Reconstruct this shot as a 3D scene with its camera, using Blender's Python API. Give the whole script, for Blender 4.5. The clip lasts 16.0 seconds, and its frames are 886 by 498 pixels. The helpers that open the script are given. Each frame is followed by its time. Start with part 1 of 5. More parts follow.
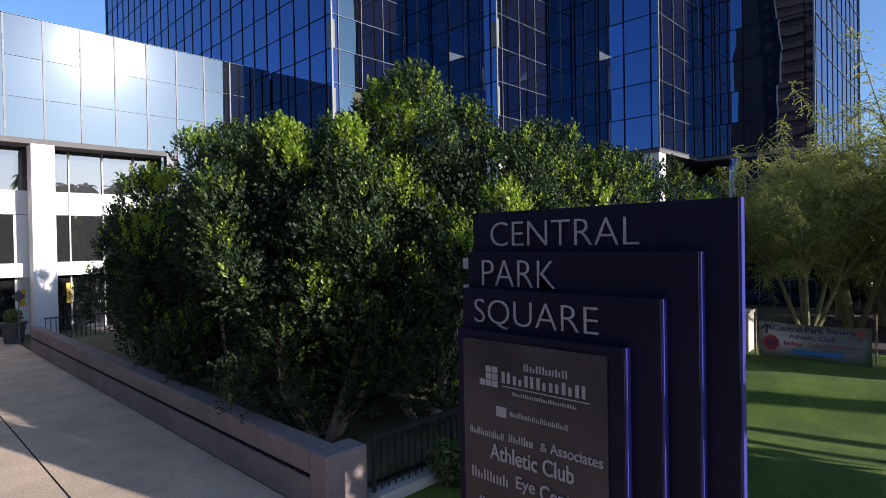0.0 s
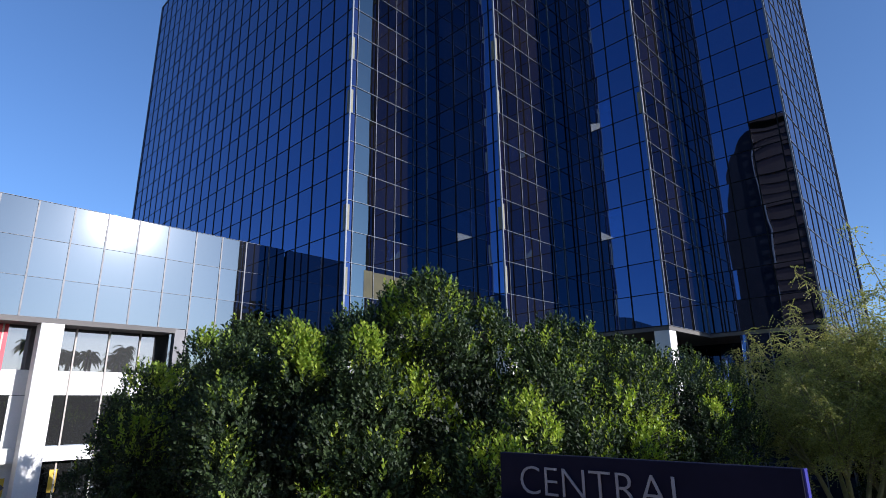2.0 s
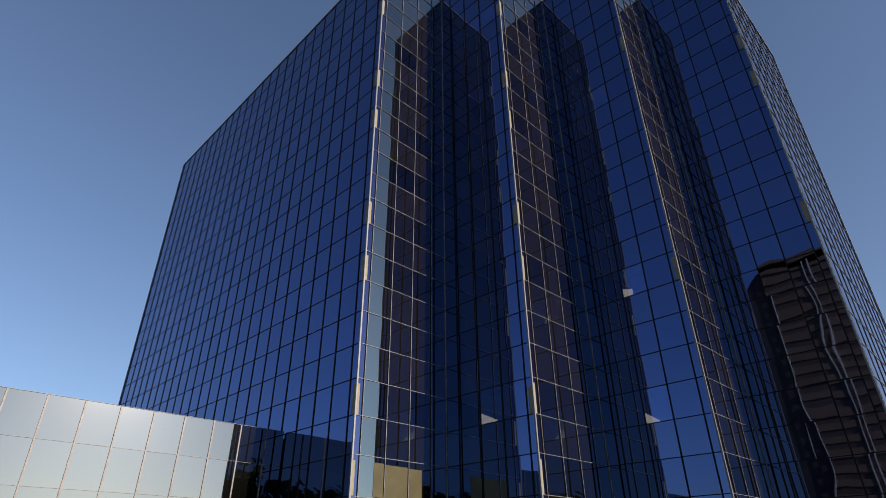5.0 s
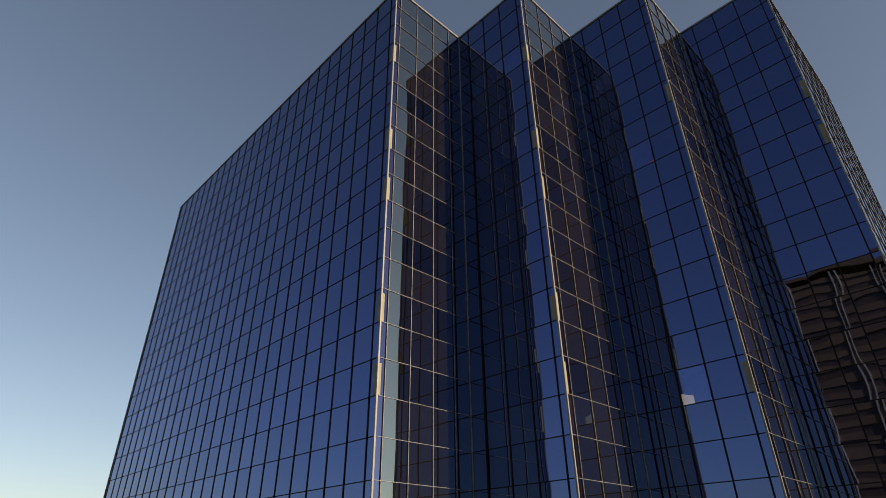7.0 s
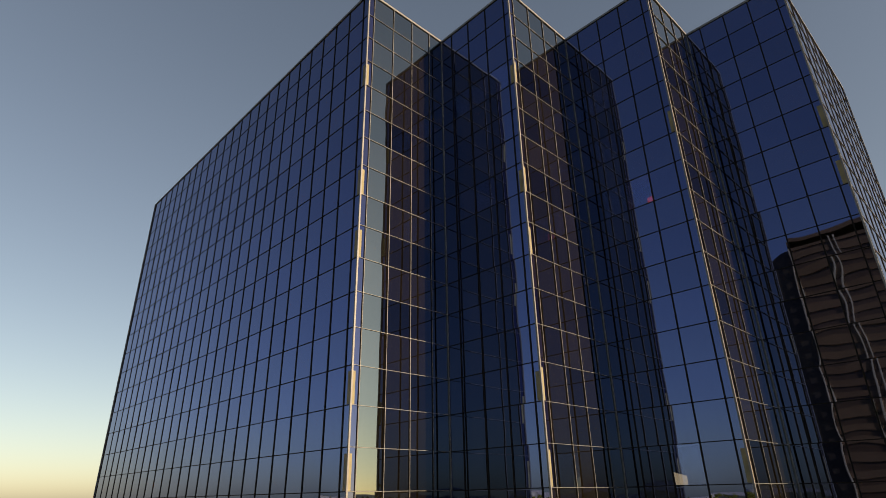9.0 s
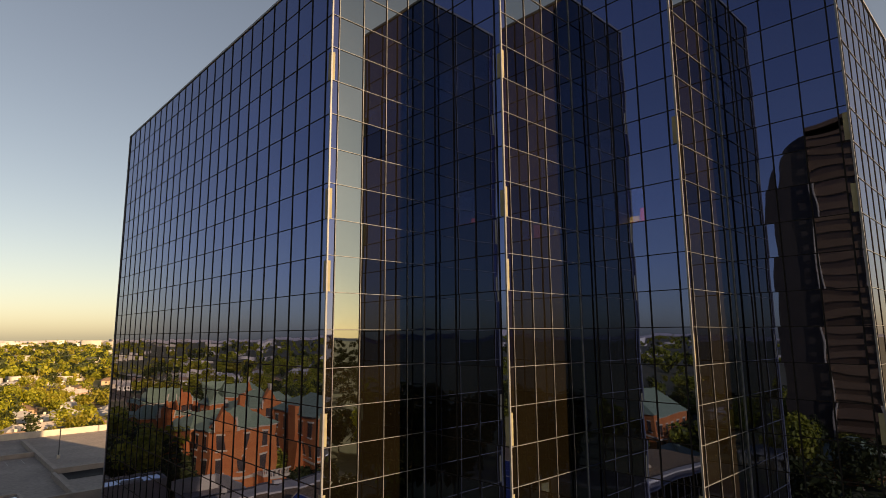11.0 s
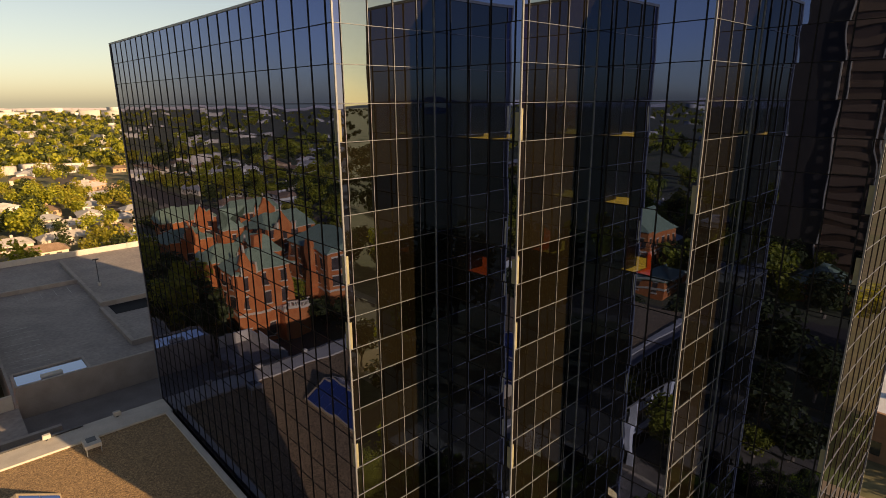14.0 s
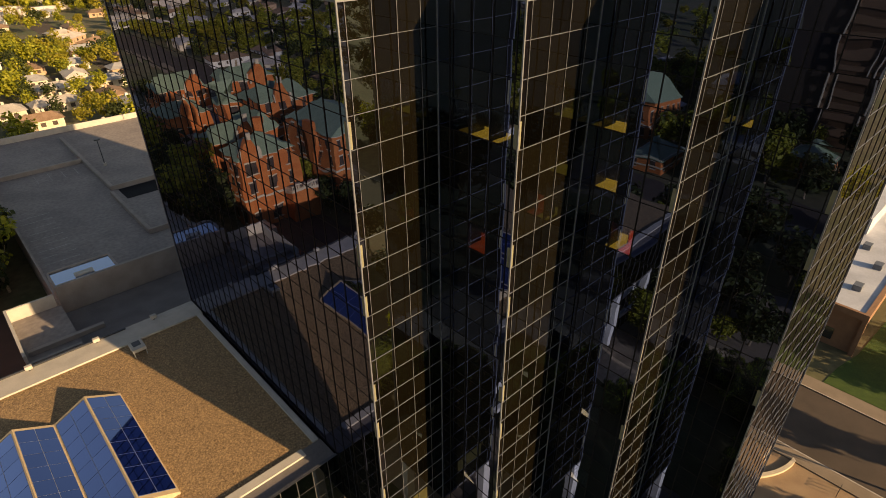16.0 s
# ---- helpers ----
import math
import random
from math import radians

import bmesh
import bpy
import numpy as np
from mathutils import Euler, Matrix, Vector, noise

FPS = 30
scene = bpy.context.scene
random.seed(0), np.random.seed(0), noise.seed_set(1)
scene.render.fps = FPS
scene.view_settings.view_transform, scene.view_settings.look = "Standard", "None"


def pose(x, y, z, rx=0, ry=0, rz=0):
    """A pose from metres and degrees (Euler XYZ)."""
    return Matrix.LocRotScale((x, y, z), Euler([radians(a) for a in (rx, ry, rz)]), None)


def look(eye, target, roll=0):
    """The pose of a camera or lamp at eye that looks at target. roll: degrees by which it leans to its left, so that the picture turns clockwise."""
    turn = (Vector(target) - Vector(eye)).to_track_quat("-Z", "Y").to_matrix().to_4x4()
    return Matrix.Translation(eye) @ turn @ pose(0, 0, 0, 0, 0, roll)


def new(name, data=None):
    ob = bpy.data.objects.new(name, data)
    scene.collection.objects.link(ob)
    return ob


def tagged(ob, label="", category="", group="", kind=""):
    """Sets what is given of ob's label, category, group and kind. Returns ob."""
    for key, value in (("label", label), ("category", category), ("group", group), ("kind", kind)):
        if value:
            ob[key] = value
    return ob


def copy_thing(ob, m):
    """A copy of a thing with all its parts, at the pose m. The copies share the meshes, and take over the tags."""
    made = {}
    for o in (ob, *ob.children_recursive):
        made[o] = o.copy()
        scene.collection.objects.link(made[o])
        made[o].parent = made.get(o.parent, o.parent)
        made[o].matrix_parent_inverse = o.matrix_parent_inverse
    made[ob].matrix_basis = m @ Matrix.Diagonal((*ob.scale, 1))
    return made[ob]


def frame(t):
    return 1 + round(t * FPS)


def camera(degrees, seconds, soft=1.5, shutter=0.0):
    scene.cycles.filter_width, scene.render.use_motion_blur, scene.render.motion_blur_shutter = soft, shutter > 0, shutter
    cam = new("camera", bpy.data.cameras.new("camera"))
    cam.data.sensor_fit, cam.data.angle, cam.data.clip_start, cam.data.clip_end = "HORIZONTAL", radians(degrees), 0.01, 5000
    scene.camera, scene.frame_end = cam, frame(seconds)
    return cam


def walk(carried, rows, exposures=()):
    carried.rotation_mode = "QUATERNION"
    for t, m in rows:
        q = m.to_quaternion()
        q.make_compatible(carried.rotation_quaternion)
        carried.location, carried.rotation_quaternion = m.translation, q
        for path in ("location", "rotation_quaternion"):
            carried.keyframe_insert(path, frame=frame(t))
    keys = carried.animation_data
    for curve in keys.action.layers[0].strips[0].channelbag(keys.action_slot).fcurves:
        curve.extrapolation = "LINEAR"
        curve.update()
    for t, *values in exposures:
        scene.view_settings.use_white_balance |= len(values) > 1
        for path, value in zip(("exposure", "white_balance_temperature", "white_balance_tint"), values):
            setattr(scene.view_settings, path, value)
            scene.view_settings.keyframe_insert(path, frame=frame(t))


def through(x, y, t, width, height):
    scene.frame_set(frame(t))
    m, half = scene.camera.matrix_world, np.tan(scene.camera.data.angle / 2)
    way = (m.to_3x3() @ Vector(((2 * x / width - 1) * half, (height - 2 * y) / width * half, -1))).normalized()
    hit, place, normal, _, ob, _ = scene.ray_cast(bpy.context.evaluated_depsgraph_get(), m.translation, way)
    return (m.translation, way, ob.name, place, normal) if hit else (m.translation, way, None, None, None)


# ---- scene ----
# the camera: a drone rising beside the tower
cam = camera(76.3, 16.0, soft=0.9)
PATH = [  # t, x, y, z, pitch, roll, yaw
    (0.0, -18.288, -25.940, 4.147, -0.652, 0.997, -45.972),
    (0.5, -18.286, -25.850, 4.375, 1.825, 1.113, -45.895),
    (1.0, -18.287, -25.767, 4.595, 5.595, 1.110, -45.741),
    (1.5, -18.307, -25.720, 4.819, 10.332, 1.060, -45.531),
    (2.0, -18.370, -25.689, 5.063, 15.625, 0.801, -45.570),
    (2.5, -18.419, -25.707, 5.366, 20.629, 0.536, -45.509),
    (3.0, -18.367, -25.607, 5.694, 24.751, 0.457, -45.348),
    (3.5, -18.215, -25.352, 6.039, 27.636, 0.466, -45.253),
    (4.0, -18.057, -24.953, 6.535, 28.915, 0.711, -45.210),
    (6.5, -16.305, -21.749, 13.088, 29.589, 0.255, -44.170),
    (7.0, -16.447, -21.617, 15.295, 29.596, 0.484, -43.878),
    (7.5, -16.544, -21.628, 17.403, 29.903, 0.444, -43.674),
    (8.0, -16.490, -21.809, 19.218, 29.607, 0.361, -43.591),
    (8.5, -16.262, -22.181, 20.745, 27.206, 0.609, -43.658),
    (9.0, -15.828, -22.787, 22.345, 23.655, 1.027, -43.722),
    (11.5, -15.182, -24.943, 34.502, 4.952, 0.274, -42.970),
    (12.0, -15.303, -24.818, 37.232, 1.127, 0.303, -42.905),
    (12.5, -15.471, -24.772, 39.923, -2.772, 0.399, -42.891),
    (13.0, -15.612, -24.793, 42.540, -6.627, 0.357, -42.882),
    (13.5, -15.739, -24.827, 45.050, -10.675, 0.394, -42.913),
    (14.0, -15.808, -24.789, 47.413, -14.735, 0.423, -42.890),
    (14.5, -15.886, -24.830, 49.722, -18.755, 0.416, -42.912),
    (15.0, -15.941, -24.863, 51.945, -22.699, 0.410, -42.913),
    (15.5, -16.026, -24.860, 54.180, -26.602, 0.412, -42.961),
    (16.0, -16.158, -24.882, 56.465, -30.617, 0.444, -43.030),
]
EXPOSURES = [
    (0.0, 0.93, 5150, 13), (1.5, 0.80, 5000, 14), (2.5, 0.63, 4950, 15), (4.0, 0.58, 5400, 17), (6.5, 0.66, 7900, 15), (9.0, 0.78, 9700, 15),
    (11.5, 0.80, 10900, 20), (13.5, 0.77, 10300, 19), (16.0, 0.74, 10200, 14),
]
walk(cam, [(t, pose(x, y, z, 90 + pitch, roll, yaw)) for t, x, y, z, pitch, roll, yaw in PATH], EXPOSURES)
# ---- daylight: a low sun over the street, clear sky
SUN_ELEVATION, SUN_SIDE = 16.5, 0.27            # degrees; x per -y of the sun's bearing
_side = Vector((SUN_SIDE, -1.0)).normalized()
SUN_WAY = Vector((_side.x * math.cos(radians(SUN_ELEVATION)), _side.y * math.cos(radians(SUN_ELEVATION)), math.sin(radians(SUN_ELEVATION))))
world = bpy.data.worlds.new("sky")
scene.world = world
world.use_nodes = True
wn = world.node_tree.nodes
sky = wn.new("ShaderNodeTexSky")
sky.sky_type, sky.sun_disc = 'NISHITA', False
sky.sun_elevation, sky.sun_rotation = radians(SUN_ELEVATION), math.atan2(SUN_WAY.x, SUN_WAY.y)
sky.altitude, sky.air_density, sky.dust_density, sky.ozone_density = 330, 0.9, 1.2, 2.6
haze = wn.new("ShaderNodeHueSaturation")
haze.inputs["Saturation"].default_value = 0.97
thin = wn.new("ShaderNodeGamma")                    # evens the sky out between zenith and horizon
thin.inputs["Gamma"].default_value = 0.93
world.node_tree.links.new(sky.outputs[0], thin.inputs["Color"])
world.node_tree.links.new(thin.outputs[0], haze.inputs["Color"])
world.node_tree.links.new(haze.outputs[0], wn["Background"].inputs[0])
wn["Background"].inputs[1].default_value = 0.103
sun = new("sun", bpy.data.lights.new("sun", 'SUN'))
sun.data.energy, sun.data.angle, sun.data.color = 5.0, radians(0.53), (1.0, 0.83, 0.62)
sun.matrix_world = look(SUN_WAY * 300, (0, 0, 0))


# ---- materials
def material(name, colour, rough=0.8, metal=0.0, second=None, scale=1.0, fine=0.0, fine_scale=30.0, bump=0.0, bump_scale=20.0,
             vary=0.0, spec=0.5, stretch=(1, 1, 1), coat=0.0):
    """A surface with two scales of colour variation, relief, and a little change from piece to piece."""
    m = bpy.data.materials.new(name)
    m.use_nodes = True
    n, l = m.node_tree.nodes, m.node_tree.links
    b = n["Principled BSDF"]
    b.inputs["Roughness"].default_value, b.inputs["Metallic"].default_value = rough, metal
    b.inputs["Specular IOR Level"].default_value, b.inputs["Coat Weight"].default_value = spec, coat
    geo = n.new("ShaderNodeNewGeometry")
    mp = n.new("ShaderNodeMapping")
    mp.inputs["Scale"].default_value = stretch
    l.new(geo.outputs["Position"], mp.inputs["Vector"])

    def tex(s, detail):
        t = n.new("ShaderNodeTexNoise")
        t.inputs["Scale"].default_value, t.inputs["Detail"].default_value = s, detail
        l.new(mp.outputs[0], t.inputs["Vector"])
        return t.outputs["Fac"]

    out = None
    if second is not None:
        ramp = n.new("ShaderNodeValToRGB")
        ramp.color_ramp.elements[0].position, ramp.color_ramp.elements[1].position = 0.35, 0.68
        ramp.color_ramp.elements[0].color, ramp.color_ramp.elements[1].color = (*colour, 1), (*second, 1)
        l.new(tex(scale, 6), ramp.inputs[0])
        out = ramp.outputs[0]
    hsv = n.new("ShaderNodeHueSaturation")
    if out is None:
        hsv.inputs["Color"].default_value = (*colour, 1)
    else:
        l.new(out, hsv.inputs["Color"])
    value = None
    if fine > 0:
        r = n.new("ShaderNodeMapRange")
        r.inputs["To Min"].default_value, r.inputs["To Max"].default_value = 1 - fine, 1 + fine
        r.inputs["From Min"].default_value, r.inputs["From Max"].default_value = 0.3, 0.7
        l.new(tex(fine_scale, 3), r.inputs["Value"])
        value = r.outputs[0]
    if vary > 0:
        info = n.new("ShaderNodeObjectInfo")
        add = n.new("ShaderNodeMath")
        add.operation = 'ADD'
        l.new(info.outputs["Random"], add.inputs[0])
        l.new(geo.outputs["Random Per Island"], add.inputs[1])
        fr = n.new("ShaderNodeMath")
        fr.operation = 'FRACT'
        l.new(add.outputs[0], fr.inputs[0])
        r = n.new("ShaderNodeMapRange")
        r.inputs["To Min"].default_value, r.inputs["To Max"].default_value = 1 - vary, 1 + vary
        l.new(fr.outputs[0], r.inputs["Value"])
        if value is None:
            value = r.outputs[0]
        else:
            mul = n.new("ShaderNodeMath")
            mul.operation = 'MULTIPLY'
            l.new(value, mul.inputs[0])
            l.new(r.outputs[0], mul.inputs[1])
            value = mul.outputs[0]
    if value is not None:
        l.new(value, hsv.inputs["Value"])
    l.new(hsv.outputs[0], b.inputs["Base Color"])
    if bump > 0:
        bp = n.new("ShaderNodeBump")
        bp.inputs["Distance"].default_value = bump
        l.new(tex(bump_scale, 4), bp.inputs["Height"])
        l.new(bp.outputs[0], b.inputs["Normal"])
    return m


def mirror_glass(name, tint, rough, wave, wave_scale, vary=0.06, edge=(1, 1, 1)):
    """Coated glass whose panes are each a little bowed, so that what they mirror breaks from pane to pane."""
    m = material(name, tint, rough, 1.0, vary=vary)
    n, l = m.node_tree.nodes, m.node_tree.links
    n["Principled BSDF"].inputs["Specular Tint"].default_value = (*edge, 1)
    geo, info = n.new("ShaderNodeNewGeometry"), n.new("ShaderNodeObjectInfo")
    t = n.new("ShaderNodeTexNoise")
    t.noise_dimensions = '4D'
    t.inputs["Scale"].default_value, t.inputs["Detail"].default_value = wave_scale, 0.0
    add = n.new("ShaderNodeMath")
    add.operation = 'MULTIPLY_ADD'
    add.inputs[1].default_value = 40.0
    l.new(geo.outputs["Random Per Island"], add.inputs[0])
    l.new(info.outputs["Random"], add.inputs[2])
    l.new(add.outputs[0], t.inputs["W"])
    l.new(geo.outputs["Position"], t.inputs["Vector"])
    bp = n.new("ShaderNodeBump")
    bp.inputs["Distance"].default_value = wave
    l.new(t.outputs["Fac"], bp.inputs["Height"])
    l.new(bp.outputs[0], n["Principled BSDF"].inputs["Normal"])
    return m


def leaf_material(name, a, b, through=0.35, rough=0.45):
    m = bpy.data.materials.new(name)
    m.use_nodes = True
    n, l = m.node_tree.nodes, m.node_tree.links
    bs = n["Principled BSDF"]
    bs.inputs["Roughness"].default_value, bs.inputs["Specular IOR Level"].default_value = rough, 0.28
    geo, info = n.new("ShaderNodeNewGeometry"), n.new("ShaderNodeObjectInfo")
    add = n.new("ShaderNodeMath")
    l.new(geo.outputs["Random Per Island"], add.inputs[0])
    half = n.new("ShaderNodeMath")
    half.operation = 'MULTIPLY'
    half.inputs[1].default_value = 0.6
    l.new(info.outputs["Random"], half.inputs[0])
    l.new(half.outputs[0], add.inputs[1])
    fr = n.new("ShaderNodeMath")
    fr.operation = 'FRACT'
    l.new(add.outputs[0], fr.inputs[0])
    ramp = n.new("ShaderNodeValToRGB")
    ramp.color_ramp.elements[0].color, ramp.color_ramp.elements[1].color = (*a, 1), (*b, 1)
    l.new(fr.outputs[0], ramp.inputs[0])
    l.new(ramp.outputs[0], bs.inputs["Base Color"])
    tr = n.new("ShaderNodeBsdfTranslucent")
    bright = n.new("ShaderNodeHueSaturation")
    bright.inputs["Value"].default_value, bright.inputs["Saturation"].default_value = 1.8, 1.1
    l.new(ramp.outputs[0], bright.inputs["Color"])
    l.new(bright.outputs[0], tr.inputs[0])
    mix = n.new("ShaderNodeMixShader")
    mix.inputs[0].default_value = through
    l.new(bs.outputs[0], mix.inputs[1])
    l.new(tr.outputs[0], mix.inputs[2])
    l.new(mix.outputs[0], n["Material Output"].inputs["Surface"])
    return m


def backed_glass(name, tint, wave, wave_scale, inside, spread, rough=0.012, edge=(1, 1, 1)):
    """Tinted mirror glass through which a little of what stands behind it (blinds, slab edges, dark rooms) is seen."""
    m = mirror_glass(name, tint, rough, wave, wave_scale, edge=edge)
    n, l = m.node_tree.nodes, m.node_tree.links
    back = n.new("ShaderNodeBsdfDiffuse")
    geo, info = n.new("ShaderNodeNewGeometry"), n.new("ShaderNodeObjectInfo")
    add = n.new("ShaderNodeMath")
    l.new(geo.outputs["Random Per Island"], add.inputs[0])
    l.new(info.outputs["Random"], add.inputs[1])
    fr = n.new("ShaderNodeMath")
    fr.operation = 'FRACT'
    l.new(add.outputs[0], fr.inputs[0])
    ramp = n.new("ShaderNodeValToRGB")
    ramp.color_ramp.elements[0].color = (*[c * (1 - spread) for c in inside], 1)
    ramp.color_ramp.elements[1].color = (*[c * (1 + spread) for c in inside], 1)
    l.new(fr.outputs[0], ramp.inputs[0])
    l.new(ramp.outputs[0], back.inputs["Color"])
    both = n.new("ShaderNodeAddShader")
    l.new(n["Principled BSDF"].outputs[0], both.inputs[0])
    l.new(back.outputs[0], both.inputs[1])
    l.new(both.outputs[0], n["Material Output"].inputs["Surface"])
    return m


EDGE = (0.83, 0.85, 0.90)
GLASS = backed_glass("vision_glass", (0.066, 0.104, 0.240), 0.008, 0.55, (0.0038, 0.0030, 0.0022), 0.5, edge=EDGE)
GLASS_SPANDREL = backed_glass("spandrel_glass", (0.068, 0.106, 0.236), 0.008, 0.55, (0.0056, 0.0046, 0.0032), 0.35, edge=EDGE)
SOUTH_GLASS = backed_glass("south_vision_glass", (0.15, 0.205, 0.23), 0.006, 0.55, (0.0029, 0.0023, 0.0013), 0.7)
SOUTH_SPANDREL = backed_glass("south_spandrel_glass", (0.15, 0.205, 0.23), 0.006, 0.55, (0.0040, 0.0032, 0.0018), 0.4)
PODIUM_GLASS = mirror_glass("silver_mirror_glass", (0.125, 0.155, 0.18), 0.015, 0.003, 0.5)
_n, _l = PODIUM_GLASS.node_tree.nodes, PODIUM_GLASS.node_tree.links      # rough lobes added to imitate bloom round the mirrored sun
_bloom = _n.new("ShaderNodeBsdfAnisotropic")
_bloom.inputs["Color"].default_value, _bloom.inputs["Roughness"].default_value = (0.0016, 0.0016, 0.0016, 1), 0.22
_spot = _n.new("ShaderNodeBsdfAnisotropic")
_spot.inputs["Color"].default_value, _spot.inputs["Roughness"].default_value = (0.0025, 0.0025, 0.0025, 1), 0.10
_lobes = _n.new("ShaderNodeAddShader")
_l.new(_bloom.outputs[0], _lobes.inputs[0])
_l.new(_spot.outputs[0], _lobes.inputs[1])
_sum = _n.new("ShaderNodeAddShader")
_l.new(_n["Principled BSDF"].outputs[0], _sum.inputs[0])
_l.new(_lobes.outputs[0], _sum.inputs[1])
_l.new(_sum.outputs[0], _n["Material Output"].inputs["Surface"])
SUN_GLOW = bpy.data.materials.new("sunlit_room_glow")
SUN_GLOW.use_nodes = True
SUN_GLOW.node_tree.nodes["Principled BSDF"].inputs["Base Color"].default_value = (0.10, 0.08, 0.03, 1)
SUN_GLOW.node_tree.nodes["Principled BSDF"].inputs["Emission Color"].default_value = (1.0, 0.72, 0.12, 1)
SUN_GLOW.node_tree.nodes["Principled BSDF"].inputs["Emission Strength"].default_value = 0.28
SUN_GLOW_RED = SUN_GLOW.copy()
SUN_GLOW_RED.name = "lit_red_room"
SUN_GLOW_RED.node_tree.nodes["Principled BSDF"].inputs["Emission Color"].default_value = (1.0, 0.10, 0.02, 1)
SUN_GLOW_RED.node_tree.nodes["Principled BSDF"].inputs["Base Color"].default_value = (0.08, 0.02, 0.01, 1)
SUN_GLOW_RED_DIM, SUN_GLOW_PALE, SUN_GLOW_DIM = SUN_GLOW_RED.copy(), SUN_GLOW.copy(), SUN_GLOW.copy()
for _m, _name, _c, _e in ((SUN_GLOW_RED_DIM, "dim_red_room", (1.0, 0.16, 0.04, 1), 0.10), (SUN_GLOW_PALE, "pale_lit_room", (1.0, 0.93, 0.72, 1), 0.42), (SUN_GLOW_DIM, "dim_yellow_room", (1.0, 0.72, 0.12, 1), 0.045)):
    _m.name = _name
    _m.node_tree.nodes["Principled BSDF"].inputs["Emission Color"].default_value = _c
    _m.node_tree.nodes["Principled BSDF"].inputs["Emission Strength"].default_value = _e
LOBBY_GLASS = backed_glass("lobby_glass", (0.10, 0.12, 0.14), 0.002, 0.5, (0.012, 0.012, 0.012), 0.5)
STOREFRONT = backed_glass("storefront_glass", (0.13, 0.14, 0.15), 0.003, 0.5, (0.03, 0.03, 0.03), 0.5)
ROOM_GLASS = mirror_glass("clear_room_glass", (0.066, 0.104, 0.240), 0.012, 0.008, 0.55, edge=EDGE)
_n, _l = ROOM_GLASS.node_tree.nodes, ROOM_GLASS.node_tree.links      # panes without a blind: part of the light goes through
_clear = _n.new("ShaderNodeBsdfTransparent")
_clear.inputs["Color"].default_value = (0.5, 0.5, 0.5, 1)
_sum = _n.new("ShaderNodeAddShader")
_l.new(_n["Principled BSDF"].outputs[0], _sum.inputs[0])
_l.new(_clear.outputs[0], _sum.inputs[1])
_l.new(_sum.outputs[0], _n["Material Output"].inputs["Surface"])
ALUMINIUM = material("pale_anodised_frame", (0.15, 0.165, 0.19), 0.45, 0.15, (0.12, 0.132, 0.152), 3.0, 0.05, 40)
MATT_BLACK = material("matt_black", (0.008, 0.008, 0.010), 0.75, 0.0, (0.012, 0.012, 0.014), 3.0, spec=0.1)
DARK_FRAME = material("dark_frame", (0.05, 0.05, 0.055), 0.45, 0.4, (0.07, 0.07, 0.075), 2.0)
SPANDREL = material("pale_blind", (0.20, 0.19, 0.125), 0.7, 0.0, (0.15, 0.145, 0.10), 2.0)
OLIVE_BLIND = material("olive_blind", (0.050, 0.046, 0.016), 0.6, 0.0, (0.034, 0.031, 0.011), 1.2, spec=0.3)
CONCRETE = material("concrete", (0.32, 0.27, 0.24), 0.9, 0, (0.25, 0.21, 0.185), 0.5, 0.1, 25, 0.004, 40)
CONCRETE_PALE = material("pale_concrete", (0.46, 0.42, 0.37), 0.9, 0, (0.38, 0.35, 0.31), 0.6, 0.08, 30, 0.003, 40)
DECK = material("parking_deck", (0.205, 0.175, 0.165), 0.9, 0, (0.27, 0.232, 0.21), 0.15, 0.16, 1.6, 0.003, 20)
SERVICE_ROOF = material("dark_roof_felt", (0.17, 0.15, 0.145), 0.9, 0, (0.13, 0.115, 0.11), 0.4, 0.1, 6)
WHITE_STONE = material("white_column_cladding", (0.72, 0.70, 0.67), 0.6, 0, (0.66, 0.64, 0.60), 0.7, 0.03, 15)
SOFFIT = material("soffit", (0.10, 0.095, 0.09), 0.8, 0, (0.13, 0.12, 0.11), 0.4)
GRAVEL = material("roof_gravel", (0.19, 0.118, 0.062), 0.95, 0, (0.40, 0.255, 0.13), 6.0, 0.6, 14, 0.06, 18)
PAVING = material("pavement_concrete", (0.64, 0.48, 0.33), 0.9, 0, (0.47, 0.355, 0.245), 0.9, 0.2, 22, 0.004, 60)
STREET_PAVING = material("street_pavement", (0.25, 0.195, 0.145), 0.9, 0, (0.20, 0.155, 0.115), 0.5, 0.08, 30, 0.002, 60)
ASPHALT = material("asphalt", (0.060, 0.044, 0.034), 0.9, 0, (0.080, 0.058, 0.045), 0.3, 0.15, 15, 0.004, 40)
GRASS = material("lawn_grass", (0.062, 0.100, 0.003), 0.9, 0, (0.105, 0.150, 0.005), 1.2, 0.3, 25, 0.02, 60)
SHADED_GRASS = material("shaded_lawn_grass", (0.026, 0.062, 0.006), 0.9, 0, (0.045, 0.085, 0.010), 0.8, 0.3, 12, 0.02, 40)
EARTH = material("dry_ground", (0.13, 0.105, 0.06), 0.95, 0, (0.07, 0.085, 0.03), 0.05, 0.25, 0.6, 0.02, 3)
BARK = material("bark", (0.20, 0.14, 0.09), 0.9, 0, (0.30, 0.23, 0.16), 4, 0.2, 25, 0.01, 30)
BRICK_RED = material("red_brick", (0.50, 0.13, 0.035), 0.85, 0, (0.58, 0.19, 0.06), 0.6, 0.12, 6, 0.004, 20)
COPPER_GREEN = material("green_copper_roof", (0.20, 0.275, 0.18), 0.6, 0.0, (0.25, 0.325, 0.215), 0.7, 0.1, 5)
